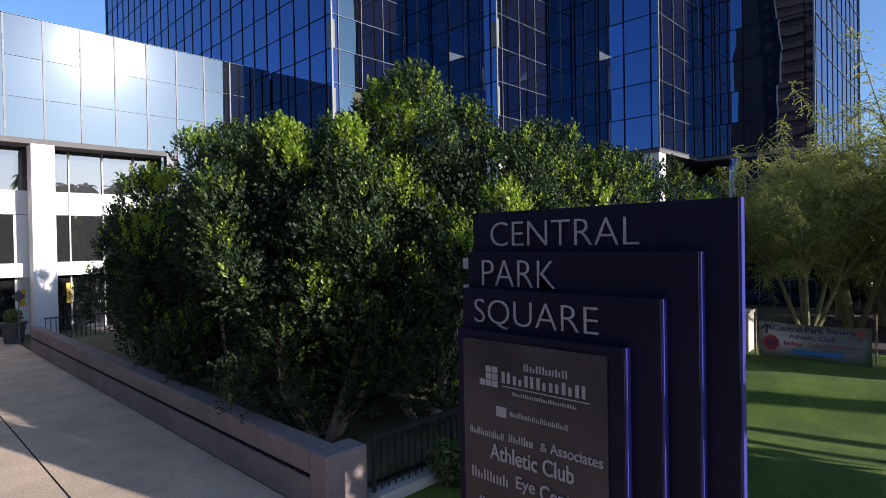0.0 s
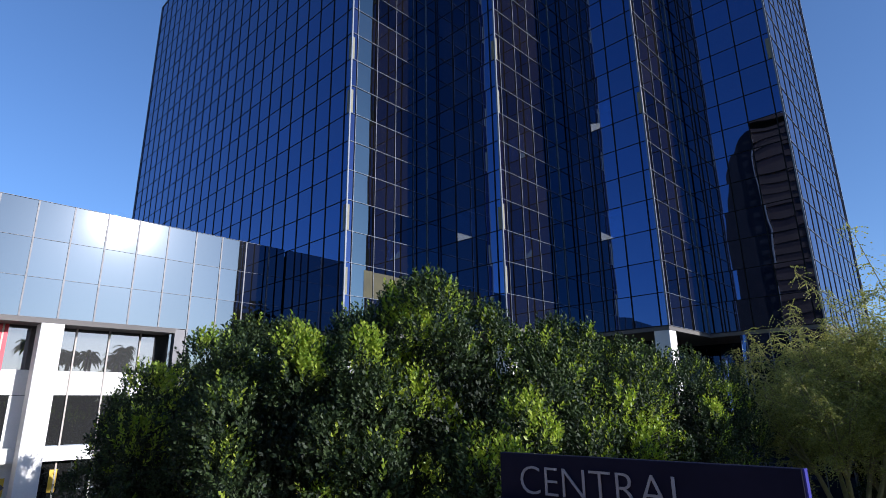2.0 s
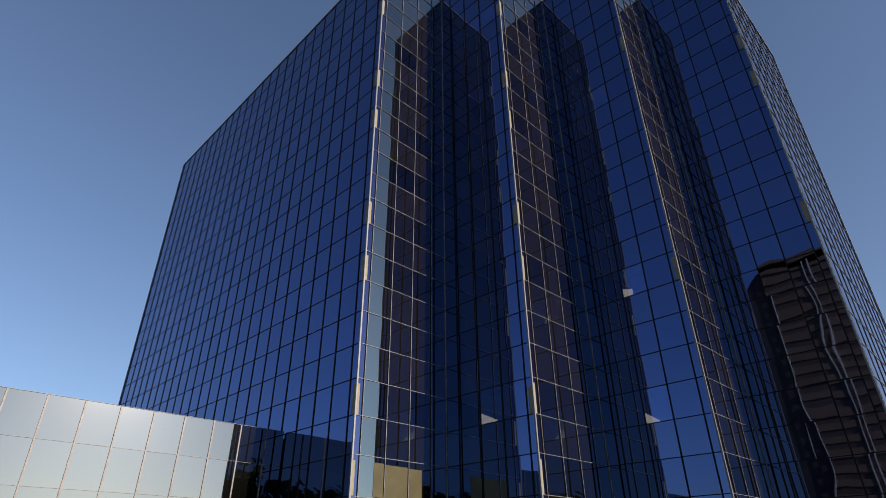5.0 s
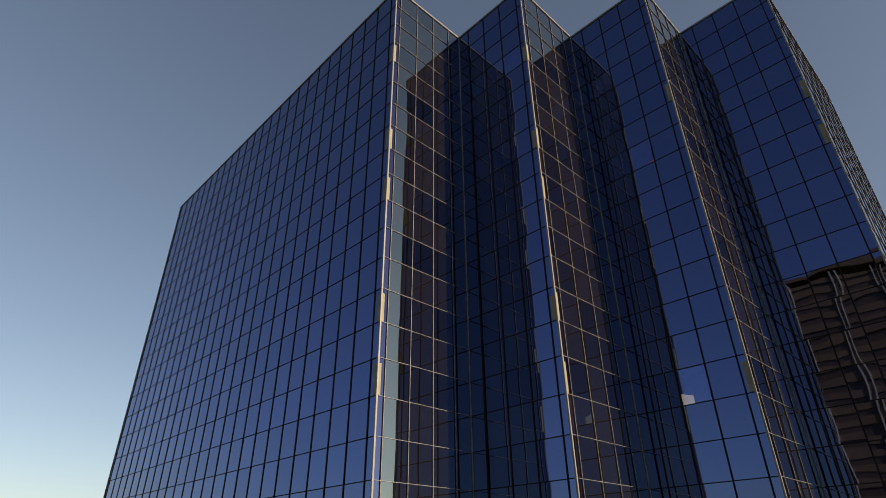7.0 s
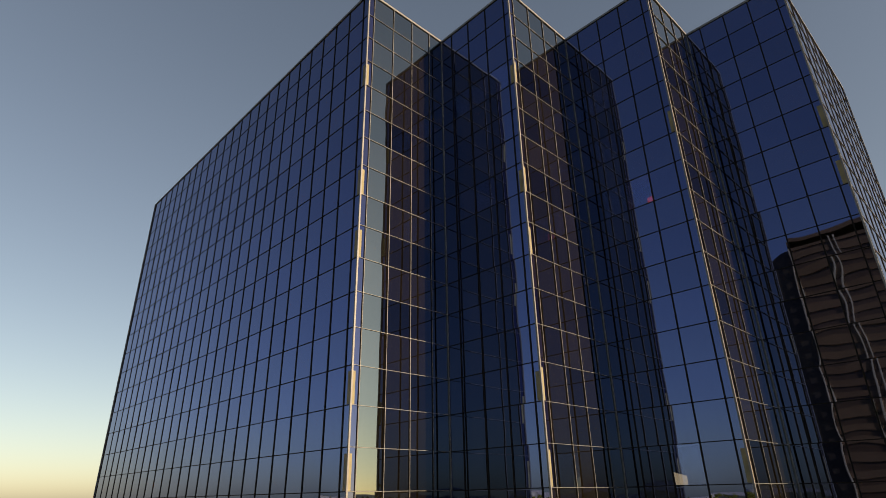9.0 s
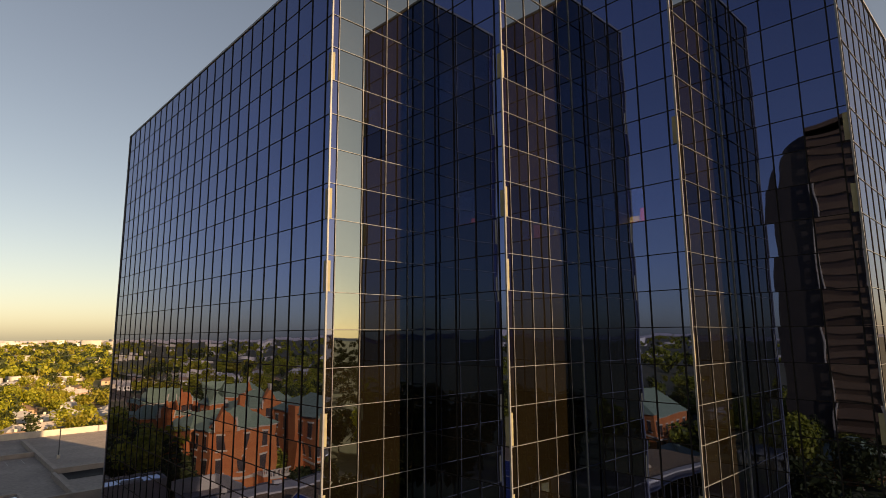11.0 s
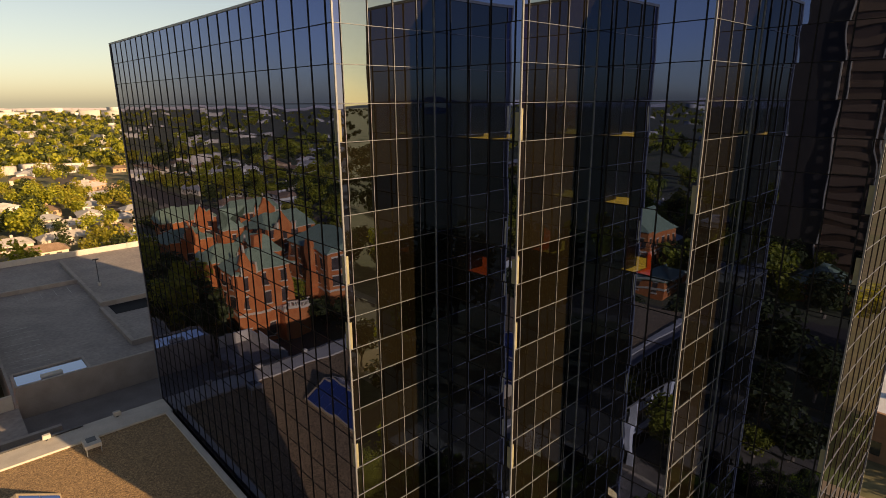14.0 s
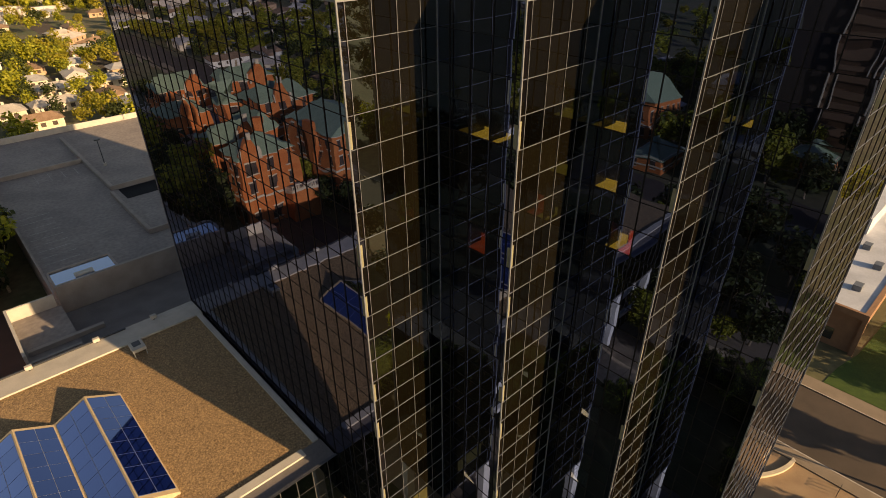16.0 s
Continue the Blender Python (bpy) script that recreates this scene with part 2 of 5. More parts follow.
CREAM = material("cream_trim", (0.62, 0.52, 0.38), 0.8, 0, (0.52, 0.44, 0.33), 0.8)
ROOF_PALE = material("pale_roof", (0.52, 0.47, 0.42), 0.8, 0, (0.40, 0.35, 0.31), 0.4, 0.1, 3, vary=0.25)
ROOF_BROWN = material("brown_roof", (0.20, 0.12, 0.075), 0.9, 0, (0.28, 0.18, 0.12), 0.5, 0.15, 4, vary=0.25)
SIGN_BLUE = material("dark_blue_sign_metal", (0.008, 0.0075, 0.022), 0.55, 0.0, (0.0115, 0.0105, 0.028), 1.5, 0.06, 12, spec=0.12)
SIGN_EDGE = material("blue_sign_edge", (0.04, 0.038, 0.21), 0.4, 0.1, (0.045, 0.04, 0.26), 2.0)
SIGN_PANEL = material("grey_directory_panel", (0.036, 0.031, 0.036), 0.22, 0.0, (0.060, 0.052, 0.058), 1.0, spec=0.2)
LETTER = material("silver_letters", (0.34, 0.33, 0.35), 0.5, 0.0, (0.27, 0.26, 0.28), 6.0)
PLANTER = material("planter_concrete", (0.25, 0.195, 0.175), 0.9, 0, (0.18, 0.14, 0.13), 0.8, 0.16, 25, 0.004, 40)
RAIL_BLACK = material("black_rail_paint", (0.02, 0.02, 0.022), 0.4, 0.2, (0.03, 0.03, 0.03), 5.0)
LEAF_FICUS = leaf_material("ficus_leaf", (0.006, 0.014, 0.005), (0.046, 0.070, 0.019), 0.16, 0.58)
LEAF_HEART = leaf_material("ficus_shaded_leaf", (0.004, 0.008, 0.002), (0.012, 0.020, 0.005), 0.05, 0.6)
LEAF_SHOOT = leaf_material("ficus_sunlit_shoot", (0.12, 0.19, 0.018), (0.33, 0.39, 0.045), 0.4, 0.4)
LEAF_PALO = leaf_material("palo_verde_leaf", (0.14, 0.16, 0.04), (0.33, 0.32, 0.09), 0.4)
LEAF_TREE = leaf_material("street_tree_leaf", (0.115, 0.135, 0.016), (0.34, 0.315, 0.045), 0.3, 0.6)
LEAF_PALM = leaf_material("palm_leaf", (0.085, 0.12, 0.02), (0.18, 0.19, 0.04), 0.25, 0.5)


# ---- building helpers
def box(bm, x0, x1, y0, y1, z0, z1):
    v = [bm.verts.new(c) for c in ((x0, y0, z0), (x1, y0, z0), (x1, y1, z0), (x0, y1, z0), (x0, y0, z1), (x1, y0, z1), (x1, y1, z1), (x0, y1, z1))]
    for f in ((0, 3, 2, 1), (4, 5, 6, 7), (0, 1, 5, 4), (1, 2, 6, 5), (2, 3, 7, 6), (3, 0, 4, 7)):
        bm.faces.new([v[i] for i in f])
    return v


def mesh_of(name, bm, mat, smooth=False, bevel=0.0):
    if bevel > 0:
        bmesh.ops.bevel(bm, geom=list(bm.edges), offset=bevel, segments=1, affect='EDGES')
    me = bpy.data.meshes.new(name)
    bm.to_mesh(me)
    bm.free()
    me.materials.append(mat)
    if smooth:
        for p in me.polygons:
            p.use_smooth = True
    return me


def part(name, bm, mat, parent=None, label="", smooth=False, bevel=0.0):
    ob = new(name, bm if isinstance(bm, bpy.types.Mesh) else mesh_of(name, bm, mat, smooth, bevel))
    ob.parent = parent
    return tagged(ob, label)


def block(name, mat, x0, x1, y0, y1, z0, z1, parent=None, label="", bevel=0.0):
    bm = bmesh.new()
    box(bm, x0, x1, y0, y1, z0, z1)
    return part(name, bm, mat, parent, label, bevel=bevel)


def thing(name, label, category, group="", kind="", at=(0, 0, 0)):
    ob = new(name)
    ob.location = at
    ob.empty_display_size = 0.2
    return tagged(ob, label, category, group, kind)


def tube(bm, a, b, r0, r1, sides=8):
    a, b = Vector(a), Vector(b)
    q = (b - a).to_track_quat('Z', 'Y')
    rings = []
    for p, r in ((a, r0), (b, r1)):
        rings.append([bm.verts.new(p + q @ Vector((r * math.cos(i * math.tau / sides), r * math.sin(i * math.tau / sides), 0))) for i in range(sides)])
    for i in range(sides):
        bm.faces.new((rings[0][i], rings[0][(i + 1) % sides], rings[1][(i + 1) % sides], rings[1][i]))
    bm.faces.new(rings[1])
    bm.faces.new(rings[0][::-1])


# ---- the ground
bm = bmesh.new()
R0 = 4800
vs = [bm.verts.new((R0 * math.cos(i * math.tau / 48), R0 * math.sin(i * math.tau / 48), -0.02)) for i in range(48)]
bm.faces.new(vs)
ground = tagged(part("ground", bm, EARTH), "dry earth and gravel ground of the city", "ground", kind="structure")

# ---- the tower: blue mirror glass over an open ground storey, one corner cut back in steps
TOP, ROW, ROWS_UP = 53.0, 1.9, 23
XS, YS = (0.0, 6.57, 13.14, 19.3), (0.0, -6.33, -12.66, -18.95)     # the four outer corners of the stepped side
SILL = TOP - ROW * ROWS_UP
NORTH, EAST = 39.94, 35.03
PANE, CORNER = 1.62, 0.46


def columns(length, last):
    """Where the mullions stand along a face; last 'back': laid out from the far end."""
    if last == 'back':
        return [length - c for c in columns(length, 0.2)[::-1]]
    at = [0.0, CORNER]
    while at[-1] + PANE < length - last:
        at.append(at[-1] + PANE)
    if length - at[-1] < 0.25:
        at.pop()
    return at + [length]


tower = thing("office_tower", "tall office tower of dark blue mirror glass with a stepped corner", "building", at=(15, 10, 0))
tower_inv = Matrix.Translation((-15, -10, 0))
rng = random.Random(4)
pane_meshes = {}


def pane_mesh(w, mat):
    key = (round(w, 2), mat.name)
    if key not in pane_meshes:
        bm = bmesh.new()
        box(bm, -w / 2, w / 2, -0.012, 0.012, -ROW / 2 + 0.02, ROW / 2 - 0.02)
        pane_meshes[key] = mesh_of("pane", bm, mat)
    return pane_meshes[key]


def facade(name, origin, along, length, last, singles, lit=(), rooms=(), caps=True, cap=0.012, proud=0.034):
    """One plane of curtain wall. origin: its end at the sill; along: its way; the glass looks to the right of that way's left normal.
    singles: columns built pane by pane. lit: (column, row) of panes with a pale blind drawn behind them."""
    a = Vector(along)
    out = Vector((a.y, -a.x, 0))
    turn = Matrix(((a.x, -out.x, 0, 0), (a.y, -out.y, 0, 0), (0, 0, 1, 0), (0, 0, 0, 1)))
    base = Matrix.Translation(origin) @ turn           # local x along, local -y outwards
    cols = columns(length, last)
    host = new(name)
    host.parent = tower
    host.matrix_parent_inverse = tower_inv
    host.matrix_basis = base
    tagged(host, "curtain wall of blue mirror glass in thin metal frames")
    open_panes = sorted({(q[1], q[2]) for q in rooms})
    panes_of = (SOUTH_SPANDREL, SOUTH_GLASS) if name == "facade_south" else (GLASS_SPANDREL, GLASS)
    rest = {m: bmesh.new() for m in (GLASS, GLASS_SPANDREL, SOUTH_GLASS, SOUTH_SPANDREL)}
    for c in range(len(cols) - 1):
        w, mid = cols[c + 1] - cols[c], (cols[c] + cols[c + 1]) / 2
        for r in range(ROWS_UP):
            mat = ROOM_GLASS if (c, ROWS_UP - r) in open_panes else panes_of[r % 2] if c else (GLASS_SPANDREL, GLASS)[r % 2]
            m = pose(mid, 0.035, (r + 0.5) * ROW, rng.gauss(0, 0.10), 0, rng.gauss(0, 0.13))
            if c in singles or mat is ROOM_GLASS:
                ob = new("pane", pane_mesh(w, mat))
                ob.parent = host
                ob.matrix_basis = m
            else:
                for v in box(rest[mat], -w / 2, w / 2, -0.012, 0.012, -ROW / 2 + 0.02, ROW / 2 - 0.02):
                    v.co = m @ v.co
    for mat, bm in rest.items():
        if not bm.faces:
            continue
        tagged(part("panes", bm, mat, host), kind="stuff")
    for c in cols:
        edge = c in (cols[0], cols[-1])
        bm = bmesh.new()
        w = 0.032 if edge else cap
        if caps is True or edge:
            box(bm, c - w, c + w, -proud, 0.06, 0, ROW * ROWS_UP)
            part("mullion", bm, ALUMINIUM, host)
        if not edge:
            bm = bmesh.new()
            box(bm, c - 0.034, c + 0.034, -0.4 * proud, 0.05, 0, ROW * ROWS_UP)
            part("gasket", bm, MATT_BLACK, host, "black gasket bar that also stands for shaded frames")
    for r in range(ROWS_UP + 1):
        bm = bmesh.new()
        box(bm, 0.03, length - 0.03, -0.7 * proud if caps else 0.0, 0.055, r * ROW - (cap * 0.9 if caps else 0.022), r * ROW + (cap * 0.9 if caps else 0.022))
        part("transom", bm, ALUMINIUM if caps else MATT_BLACK, host)
    for c, r, x0, x1, z0, z1 in lit:
        w = cols[c + 1] - cols[c]
        z = (ROWS_UP - r) * ROW
        block("blind", SPANDREL if w < 1 else OLIVE_BLIND, cols[c] + w * x0, cols[c] + w * x1, 0.012, 0.018, z + ROW * z0, z + ROW * z1, host, "pale yellow blind")
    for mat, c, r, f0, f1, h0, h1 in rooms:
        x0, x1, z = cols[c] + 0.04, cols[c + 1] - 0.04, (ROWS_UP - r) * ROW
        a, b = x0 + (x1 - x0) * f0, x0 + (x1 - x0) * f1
        near = 0.06 if mat is SUN_GLOW_PALE else 1.28
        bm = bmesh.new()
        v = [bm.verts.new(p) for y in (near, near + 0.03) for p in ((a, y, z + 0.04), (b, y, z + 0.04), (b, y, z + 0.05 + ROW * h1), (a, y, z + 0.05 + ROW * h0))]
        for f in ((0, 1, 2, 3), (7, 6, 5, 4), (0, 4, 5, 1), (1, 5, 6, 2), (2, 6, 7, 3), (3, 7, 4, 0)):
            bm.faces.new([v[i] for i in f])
        part("lit_wall", bm, mat, host, "glowing wall patch for sunlight in a room")
        if mat is not SUN_GLOW_PALE:
            block("lit_floor", mat, a, b, 0.08, 1.27, z + 0.037, z + 0.05, host, "glowing floor patch for sunlight in a room")
    for c, r in open_panes:                          # the dark rooms behind the clear panes
        x0, x1, z = cols[c] + 0.02, cols[c + 1] - 0.02, (ROWS_UP - r) * ROW
        block("room_floor", DARK_FRAME, x0, x1, 0.06, 1.35, z + 0.01, z + 0.035, host, "dark room behind the glass")
        block("room_wall", DARK_FRAME, x0, x1, 1.35, 1.38, z + 0.03, z + ROW - 0.03, host, "dark room behind the glass")
        block("room_ceiling", DARK_FRAME, x0, x1, 0.06, 1.35, z + ROW - 0.06, z + ROW - 0.03, host, "dark room behind the glass")
        for x in (x0 - 0.015, x1 - 0.015):
            block("room_side", DARK_FRAME, x, x + 0.03, 0.06, 1.35, z + 0.03, z + ROW - 0.03, host, "dark room behind the glass")
    return host


Y = SUN_GLOW
P, D = SUN_GLOW_PALE, SUN_GLOW_DIM
# rooms behind clear panes: (material, column, row, from, to, height of the glowing wall at either end); pale ones stand
# close behind the glass
ROOMS = (((D, 1, 4, 0.4, 1, 0.04, 0.10), (Y, 2, 4, 0, 1, 0.10, 0.10), (Y, 3, 4, 0.05, 0.35, 0.10, 0.10), (SUN_GLOW_RED_DIM, 2, 8, 0, 0.9, 0.3, 0.3), (P, 2, 20, 0, 0.75, 0.3, 0.02)),
         ((D, 0, 4, 0.3, 1, 0.03, 0.08), (Y, 1, 4, 0.05, 1, 0.08, 0.10), (Y, 1, 6, 0.0, 1, 0.08, 0.10), (Y, 1, 8, 0.86, 1, 0.3, 0.3), (Y, 2, 8, 0, 0.38, 0.3, 0.3), (SUN_GLOW_RED, 2, 8, 0.43, 0.96, 0.5, 0.62), (P, 2, 16, 0, 0.4, 0.3, 0.2), (P, 2, 20, 0, 0.5, 0.3, 0.02)),
         ((Y, 0, 4, 0.35, 0.9, 0.04, 0.06),))
B1 = [(0, r, 0.15, 0.5, 0.02, 0.85) for r in (4, 8, 10, 14, 16, 20, 22)]
# olive strips low in the first bay, and a pale strip or two beside the other corners
BLINDS = (B1 + [(1, 22, 0.58, 0.98, 0.02, 0.86), (2, 22, 0.03, 0.97, 0.02, 0.84), (3, 22, 0.03, 0.6, 0.02, 0.82)], B1, [(0, r, 0.2, 0.45, 0.05, 0.8) for r in (6, 12, 16)])
RETURN_BLINDS = ([(4, r, 0.3, 0.95, 0.02, 0.75) for r in (4, 8, 14, 20)], [(4, r, 0.4, 0.95, 0.02, 0.8) for r in (6, 16)],
                 [(4, r, 0.35, 0.9, 0.02, 0.8) for r in (6, 8, 14)])
W1 = [(len(columns(NORTH, 0.5)) - 2, r, 0.45, 0.9, 0.02, 0.85) for r in (4, 8, 10, 14, 16, 20)]
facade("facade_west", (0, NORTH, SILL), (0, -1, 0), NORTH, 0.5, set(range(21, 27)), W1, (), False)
for k in range(3):
    facade("facade_south", (XS[k], YS[k], SILL), (1, 0, 0), XS[k + 1] - XS[k], 0.2, {0, 1, 2, 3} if k < 2 else {0, 1}, BLINDS[k])
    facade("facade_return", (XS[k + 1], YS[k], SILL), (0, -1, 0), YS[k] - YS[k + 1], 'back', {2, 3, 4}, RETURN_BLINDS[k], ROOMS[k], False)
facade("facade_front", (XS[3], YS[3], SILL), (1, 0, 0), EAST - XS[3], 0.2, set(), caps='transoms', cap=0.012, proud=0.016)
facade("facade_east", (EAST, YS[3], SILL), (0, 1, 0), NORTH - YS[3], 0.2, set())
facade("facade_north", (EAST, NORTH, SILL), (-1, 0, 0), EAST, 0.2, set())


def outline(inset):
    i = inset
    pts = [(i, NORTH - i), (i, i)]
    for k in range(3):
        pts += [(XS[k + 1] + i, YS[k] + i), (XS[k + 1] + i, YS[k + 1] + i)]
    return pts + [(EAST - i, YS[3] + i), (EAST - i, NORTH - i)]


def prism(name, mat, pts, z0, z1, parent, label=""):
    bm = bmesh.new()
    lo = [bm.verts.new((x, y, z0)) for x, y in pts]
    hi = [bm.verts.new((x, y, z1)) for x, y in pts]
    bm.faces.new(lo[::-1])
    bm.faces.new(hi)
    for i in range(len(pts)):
        j = (i + 1) % len(pts)
        bm.faces.new((lo[i], lo[j], hi[j], hi[i]))
    bmesh.ops.recalc_face_normals(bm, faces=bm.faces)
    ob = part(name, bm, mat, parent, label)
    if parent:
        ob.matrix_parent_inverse = parent.matrix_basis.inverted()
    return ob


prism("core", DARK_FRAME, outline(1.5), SILL + 0.05, TOP - 0.1, tower, "dark floors behind the glass")
prism("coping", ALUMINIUM, outline(-0.04), TOP - 0.09, TOP + 0.06, tower, "metal coping round the roof")
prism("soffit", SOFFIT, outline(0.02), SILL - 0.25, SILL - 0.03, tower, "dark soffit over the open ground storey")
# recessed lobby of darker glass under the tower
LOB = [(5.5, NORTH - 1), (5.5, 5.0), (11.5, 5.0), (11.5, -3.0), (18.0, -3.0), (18.0, -9.5), (23.9, -9.5), (23.9, NORTH - 1)]
prism("lobby", LOBBY_GLASS, LOB, 0.1, SILL - 0.25, tower, "recessed lobby of dark glass")
for i in range(len(LOB) - 2):
    a, b = Vector(LOB[i]), Vector(LOB[i + 1])
    n = max(1, int((b - a).length / 2.0))
    for j in range(n):
        p = a + (b - a) * (j / n)
        ob = block("lobby_mullion", DARK_FRAME, p.x - 0.05, p.x + 0.05, p.y - 0.05, p.y + 0.05, 0.1, SILL - 0.25, tower)
        ob.matrix_parent_inverse = tower_inv
for k in range(4):
    x, y = XS[k], YS[k]
    ob = block("column", WHITE_STONE, x + 0.05, x + 0.95, y + 0.05, y + 0.95, 0.0, SILL - 0.25, tower, "square column clad in white stone", bevel=0.02)
    ob.matrix_parent_inverse = tower_inv
# the end of the tower comes down to the ground; an unseen block added behind widens its shadow
lower = [(XS[3] + 0.03, -14.4), (XS[3] + 0.03, YS[3] + 0.03), (EAST - 0.03, YS[3] + 0.03), (EAST - 0.03, 30), (24, 30), (24, -14.4)]
prism("lower_storey", GLASS, lower, 0.05, SILL - 0.26, tower, "blue mirror glass down to the ground")
for r in range(5):
    for x0, x1, y0, y1 in ((XS[3] - 0.01, XS[3] + 0.05, YS[3], -14.4), (XS[3], EAST, YS[3] - 0.01, YS[3] + 0.05)):
        ob = block("transom", ALUMINIUM, x0, x1, y0, y1, SILL - 1.9 * (r + 1) - 0.02, SILL - 1.9 * (r + 1) + 0.02, tower)
        ob.matrix_parent_inverse = tower_inv
for c in columns(EAST - XS[3], 0.2):
    ob = block("mullion", ALUMINIUM, XS[3] + c - 0.025, XS[3] + c + 0.025, YS[3] - 0.02, YS[3] + 0.05, 0, SILL - 0.26, tower)
    ob.matrix_parent_inverse = tower_inv
for c in (0, 1.3, 2.9, 4.2):
    ob = block("mullion", ALUMINIUM, XS[3] - 0.02, XS[3] + 0.05, YS[3] + c, YS[3] + c + 0.05, 0, SILL - 0.26, tower)
    ob.matrix_parent_inverse = tower_inv
prism("rear_wing", GLASS, [(EAST + 0.1, 8), (EAST + 6.4, 8), (EAST + 6.4, NORTH - 0.5), (EAST + 0.1, NORTH - 0.5)], 0, TOP - 0.2, tower, "unseen block added to widen the tower's shadow")
# ---- the podium: a mirror-glass band over open lower storeys, gravel roof
PY, PX0, PNORTH, PTOP, PBOT = 6.6, -42.0, 39.2, 15.0, 9.42
PODIUM_FRAME = material("grey_podium_frame", (0.10, 0.10, 0.105), 0.5, 0.3, (0.07, 0.07, 0.075), 3.0)
PALE_BARK = material("pale_ficus_bark", (0.34, 0.27, 0.19), 0.85, 0, (0.24, 0.18, 0.12), 5, 0.2, 25, 0.008, 30)
RED_STRIP = material("red_paint", (0.55, 0.02, 0.04), 0.5, 0, (0.48, 0.02, 0.035), 2.0)
YELLOW_PANEL = material("yellow_board", (0.62, 0.42, 0.02), 0.6, 0, (0.55, 0.37, 0.02), 3.0)
podium = thing("podium_building", "low wing with a silver mirror-glass band and a gravel roof", "building", at=(-20, 20, 0))
pinv = Matrix.Translation((20, -20, 0))


def of(ob, inv=None):
    ob.matrix_parent_inverse = pinv if inv is None else inv
    return ob


rng = random.Random(9)
for c in range(27):
    x1 = -0.06 if c == 0 else -1.165 - (c - 1) * 1.545
    wide = 1.105 if c == 0 else 1.545
    full = c < 4
    for r in range(3 if not full else 8):
        z0 = PTOP + 0.12 - (r + 1) * 1.9
        if z0 < 0:
            continue
        bm = bmesh.new()
        box(bm, 0.01 - wide / 2, wide / 2 - 0.01, -0.012, 0.012, 0.01, 1.89)
        ob = part("pane", bm, PODIUM_GLASS, podium)
        ob.matrix_parent_inverse = pinv
        ob.matrix_basis = pose(x1 - wide / 2, PY + 0.03, z0, rng.gauss(0, 0.12), 0, rng.gauss(0, 0.12))
    of(block("mullion", PODIUM_FRAME, x1 - wide - 0.036, x1 - wide + 0.036, PY - 0.02, PY + 0.05, 0.3 if full else PBOT, PTOP + 0.1, podium))
for r in range(8):
    of(block("transom", PODIUM_FRAME, PX0 if r < 4 else -6.4, -0.08, PY - 0.015, PY + 0.045, PTOP + 0.114 - r * 1.9, PTOP + 0.127 - r * 1.9, podium))
of(block("wall", DARK_FRAME, PX0, -0.1, PY + 0.06, PY + 0.3, PBOT, PTOP - 0.14, podium, "dark backing wall"))
of(block("wall", DARK_FRAME, -6.4, -0.1, PY + 0.06, PY + 0.3, 0.0, PBOT, podium, "dark backing wall"))
of(block("roof_slab", GRAVEL, PX0, -0.85, PY + 2.9, PNORTH - 3.3, PTOP - 0.9, PTOP - 0.25, podium, "roof covered with tan gravel"))
of(block("parapet", CONCRETE_PALE, PX0, -2.1, PY + 2.05, PY + 2.9, PTOP - 0.5, PTOP - 0.02, podium, "pale parapet coping"))
of(block("ledge", SERVICE_ROOF, PX0, -0.1, PY + 0.31, PY + 2.05, PTOP - 0.7, PTOP - 0.22, podium, "ledge behind the glass band, dark for its shade"))
of(block("ledge", SERVICE_ROOF, -2.1, -0.1, PY + 2.05, PY + 2.9, PTOP - 0.7, PTOP - 0.22, podium, "ledge behind the glass band, dark for its shade"))
of(block("coping", PODIUM_FRAME, PX0, -0.1, PY + 0.06, PY + 0.31, PTOP - 0.13, PTOP + 0.1, podium, "grey metal coping"))
of(block("parapet", CONCRETE_PALE, PX0, -0.1, PNORTH - 3.3, PNORTH, PTOP - 2.5, PTOP - 0.05, podium, "pale parapet coping"))
of(block("parapet", CONCRETE_PALE, -0.85, -0.3, PY + 2.9, PNORTH - 3.3, PTOP - 1.5, PTOP - 0.06, podium, "grey parapet coping"))
of(block("gutter", SERVICE_ROOF, -0.3, -0.1, PY + 2.9, PNORTH - 3.3, PTOP - 1.5, PTOP - 0.4, podium, "dark strip for mirrored shade along the tower"))
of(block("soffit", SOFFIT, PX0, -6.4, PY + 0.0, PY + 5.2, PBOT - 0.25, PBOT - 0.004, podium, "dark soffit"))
SY = PY + 1.4                                        # the storefront stands back behind the columns
of(block("side_wall", LOBBY_GLASS, -6.6, -6.4, PY + 0.3, SY, 0.0, PBOT - 0.25, podium, "dark glass return"))
of(block("north_wall", CONCRETE, PX0, -0.1, PNORTH - 0.3, PNORTH, 0.0, PTOP - 2.5, podium, "plain concrete rear wall"))
of(block("upper_window", STOREFRONT, PX0, -6.6, SY, SY + 0.06, 7.05, PBOT - 0.25, podium, "pale reflecting upper window band"))
of(block("spandrel_band", WHITE_STONE, PX0, -6.6, SY - 0.03, SY + 0.1, 5.88, 7.05, podium, "white spandrel band"))
of(block("middle_window", LOBBY_GLASS, PX0, -6.6, SY, SY + 0.06, 3.5, 5.88, podium, "dark middle window band"))
of(block("shop_window", LOBBY_GLASS, PX0, -6.6, SY, SY + 0.06, 0.0, 2.84, podium, "dark shop window"))
of(block("inner_wall", DARK_FRAME, PX0, -6.6, SY + 1.2, SY + 1.3, 0.0, PBOT - 0.25, podium, "dark wall inside"))
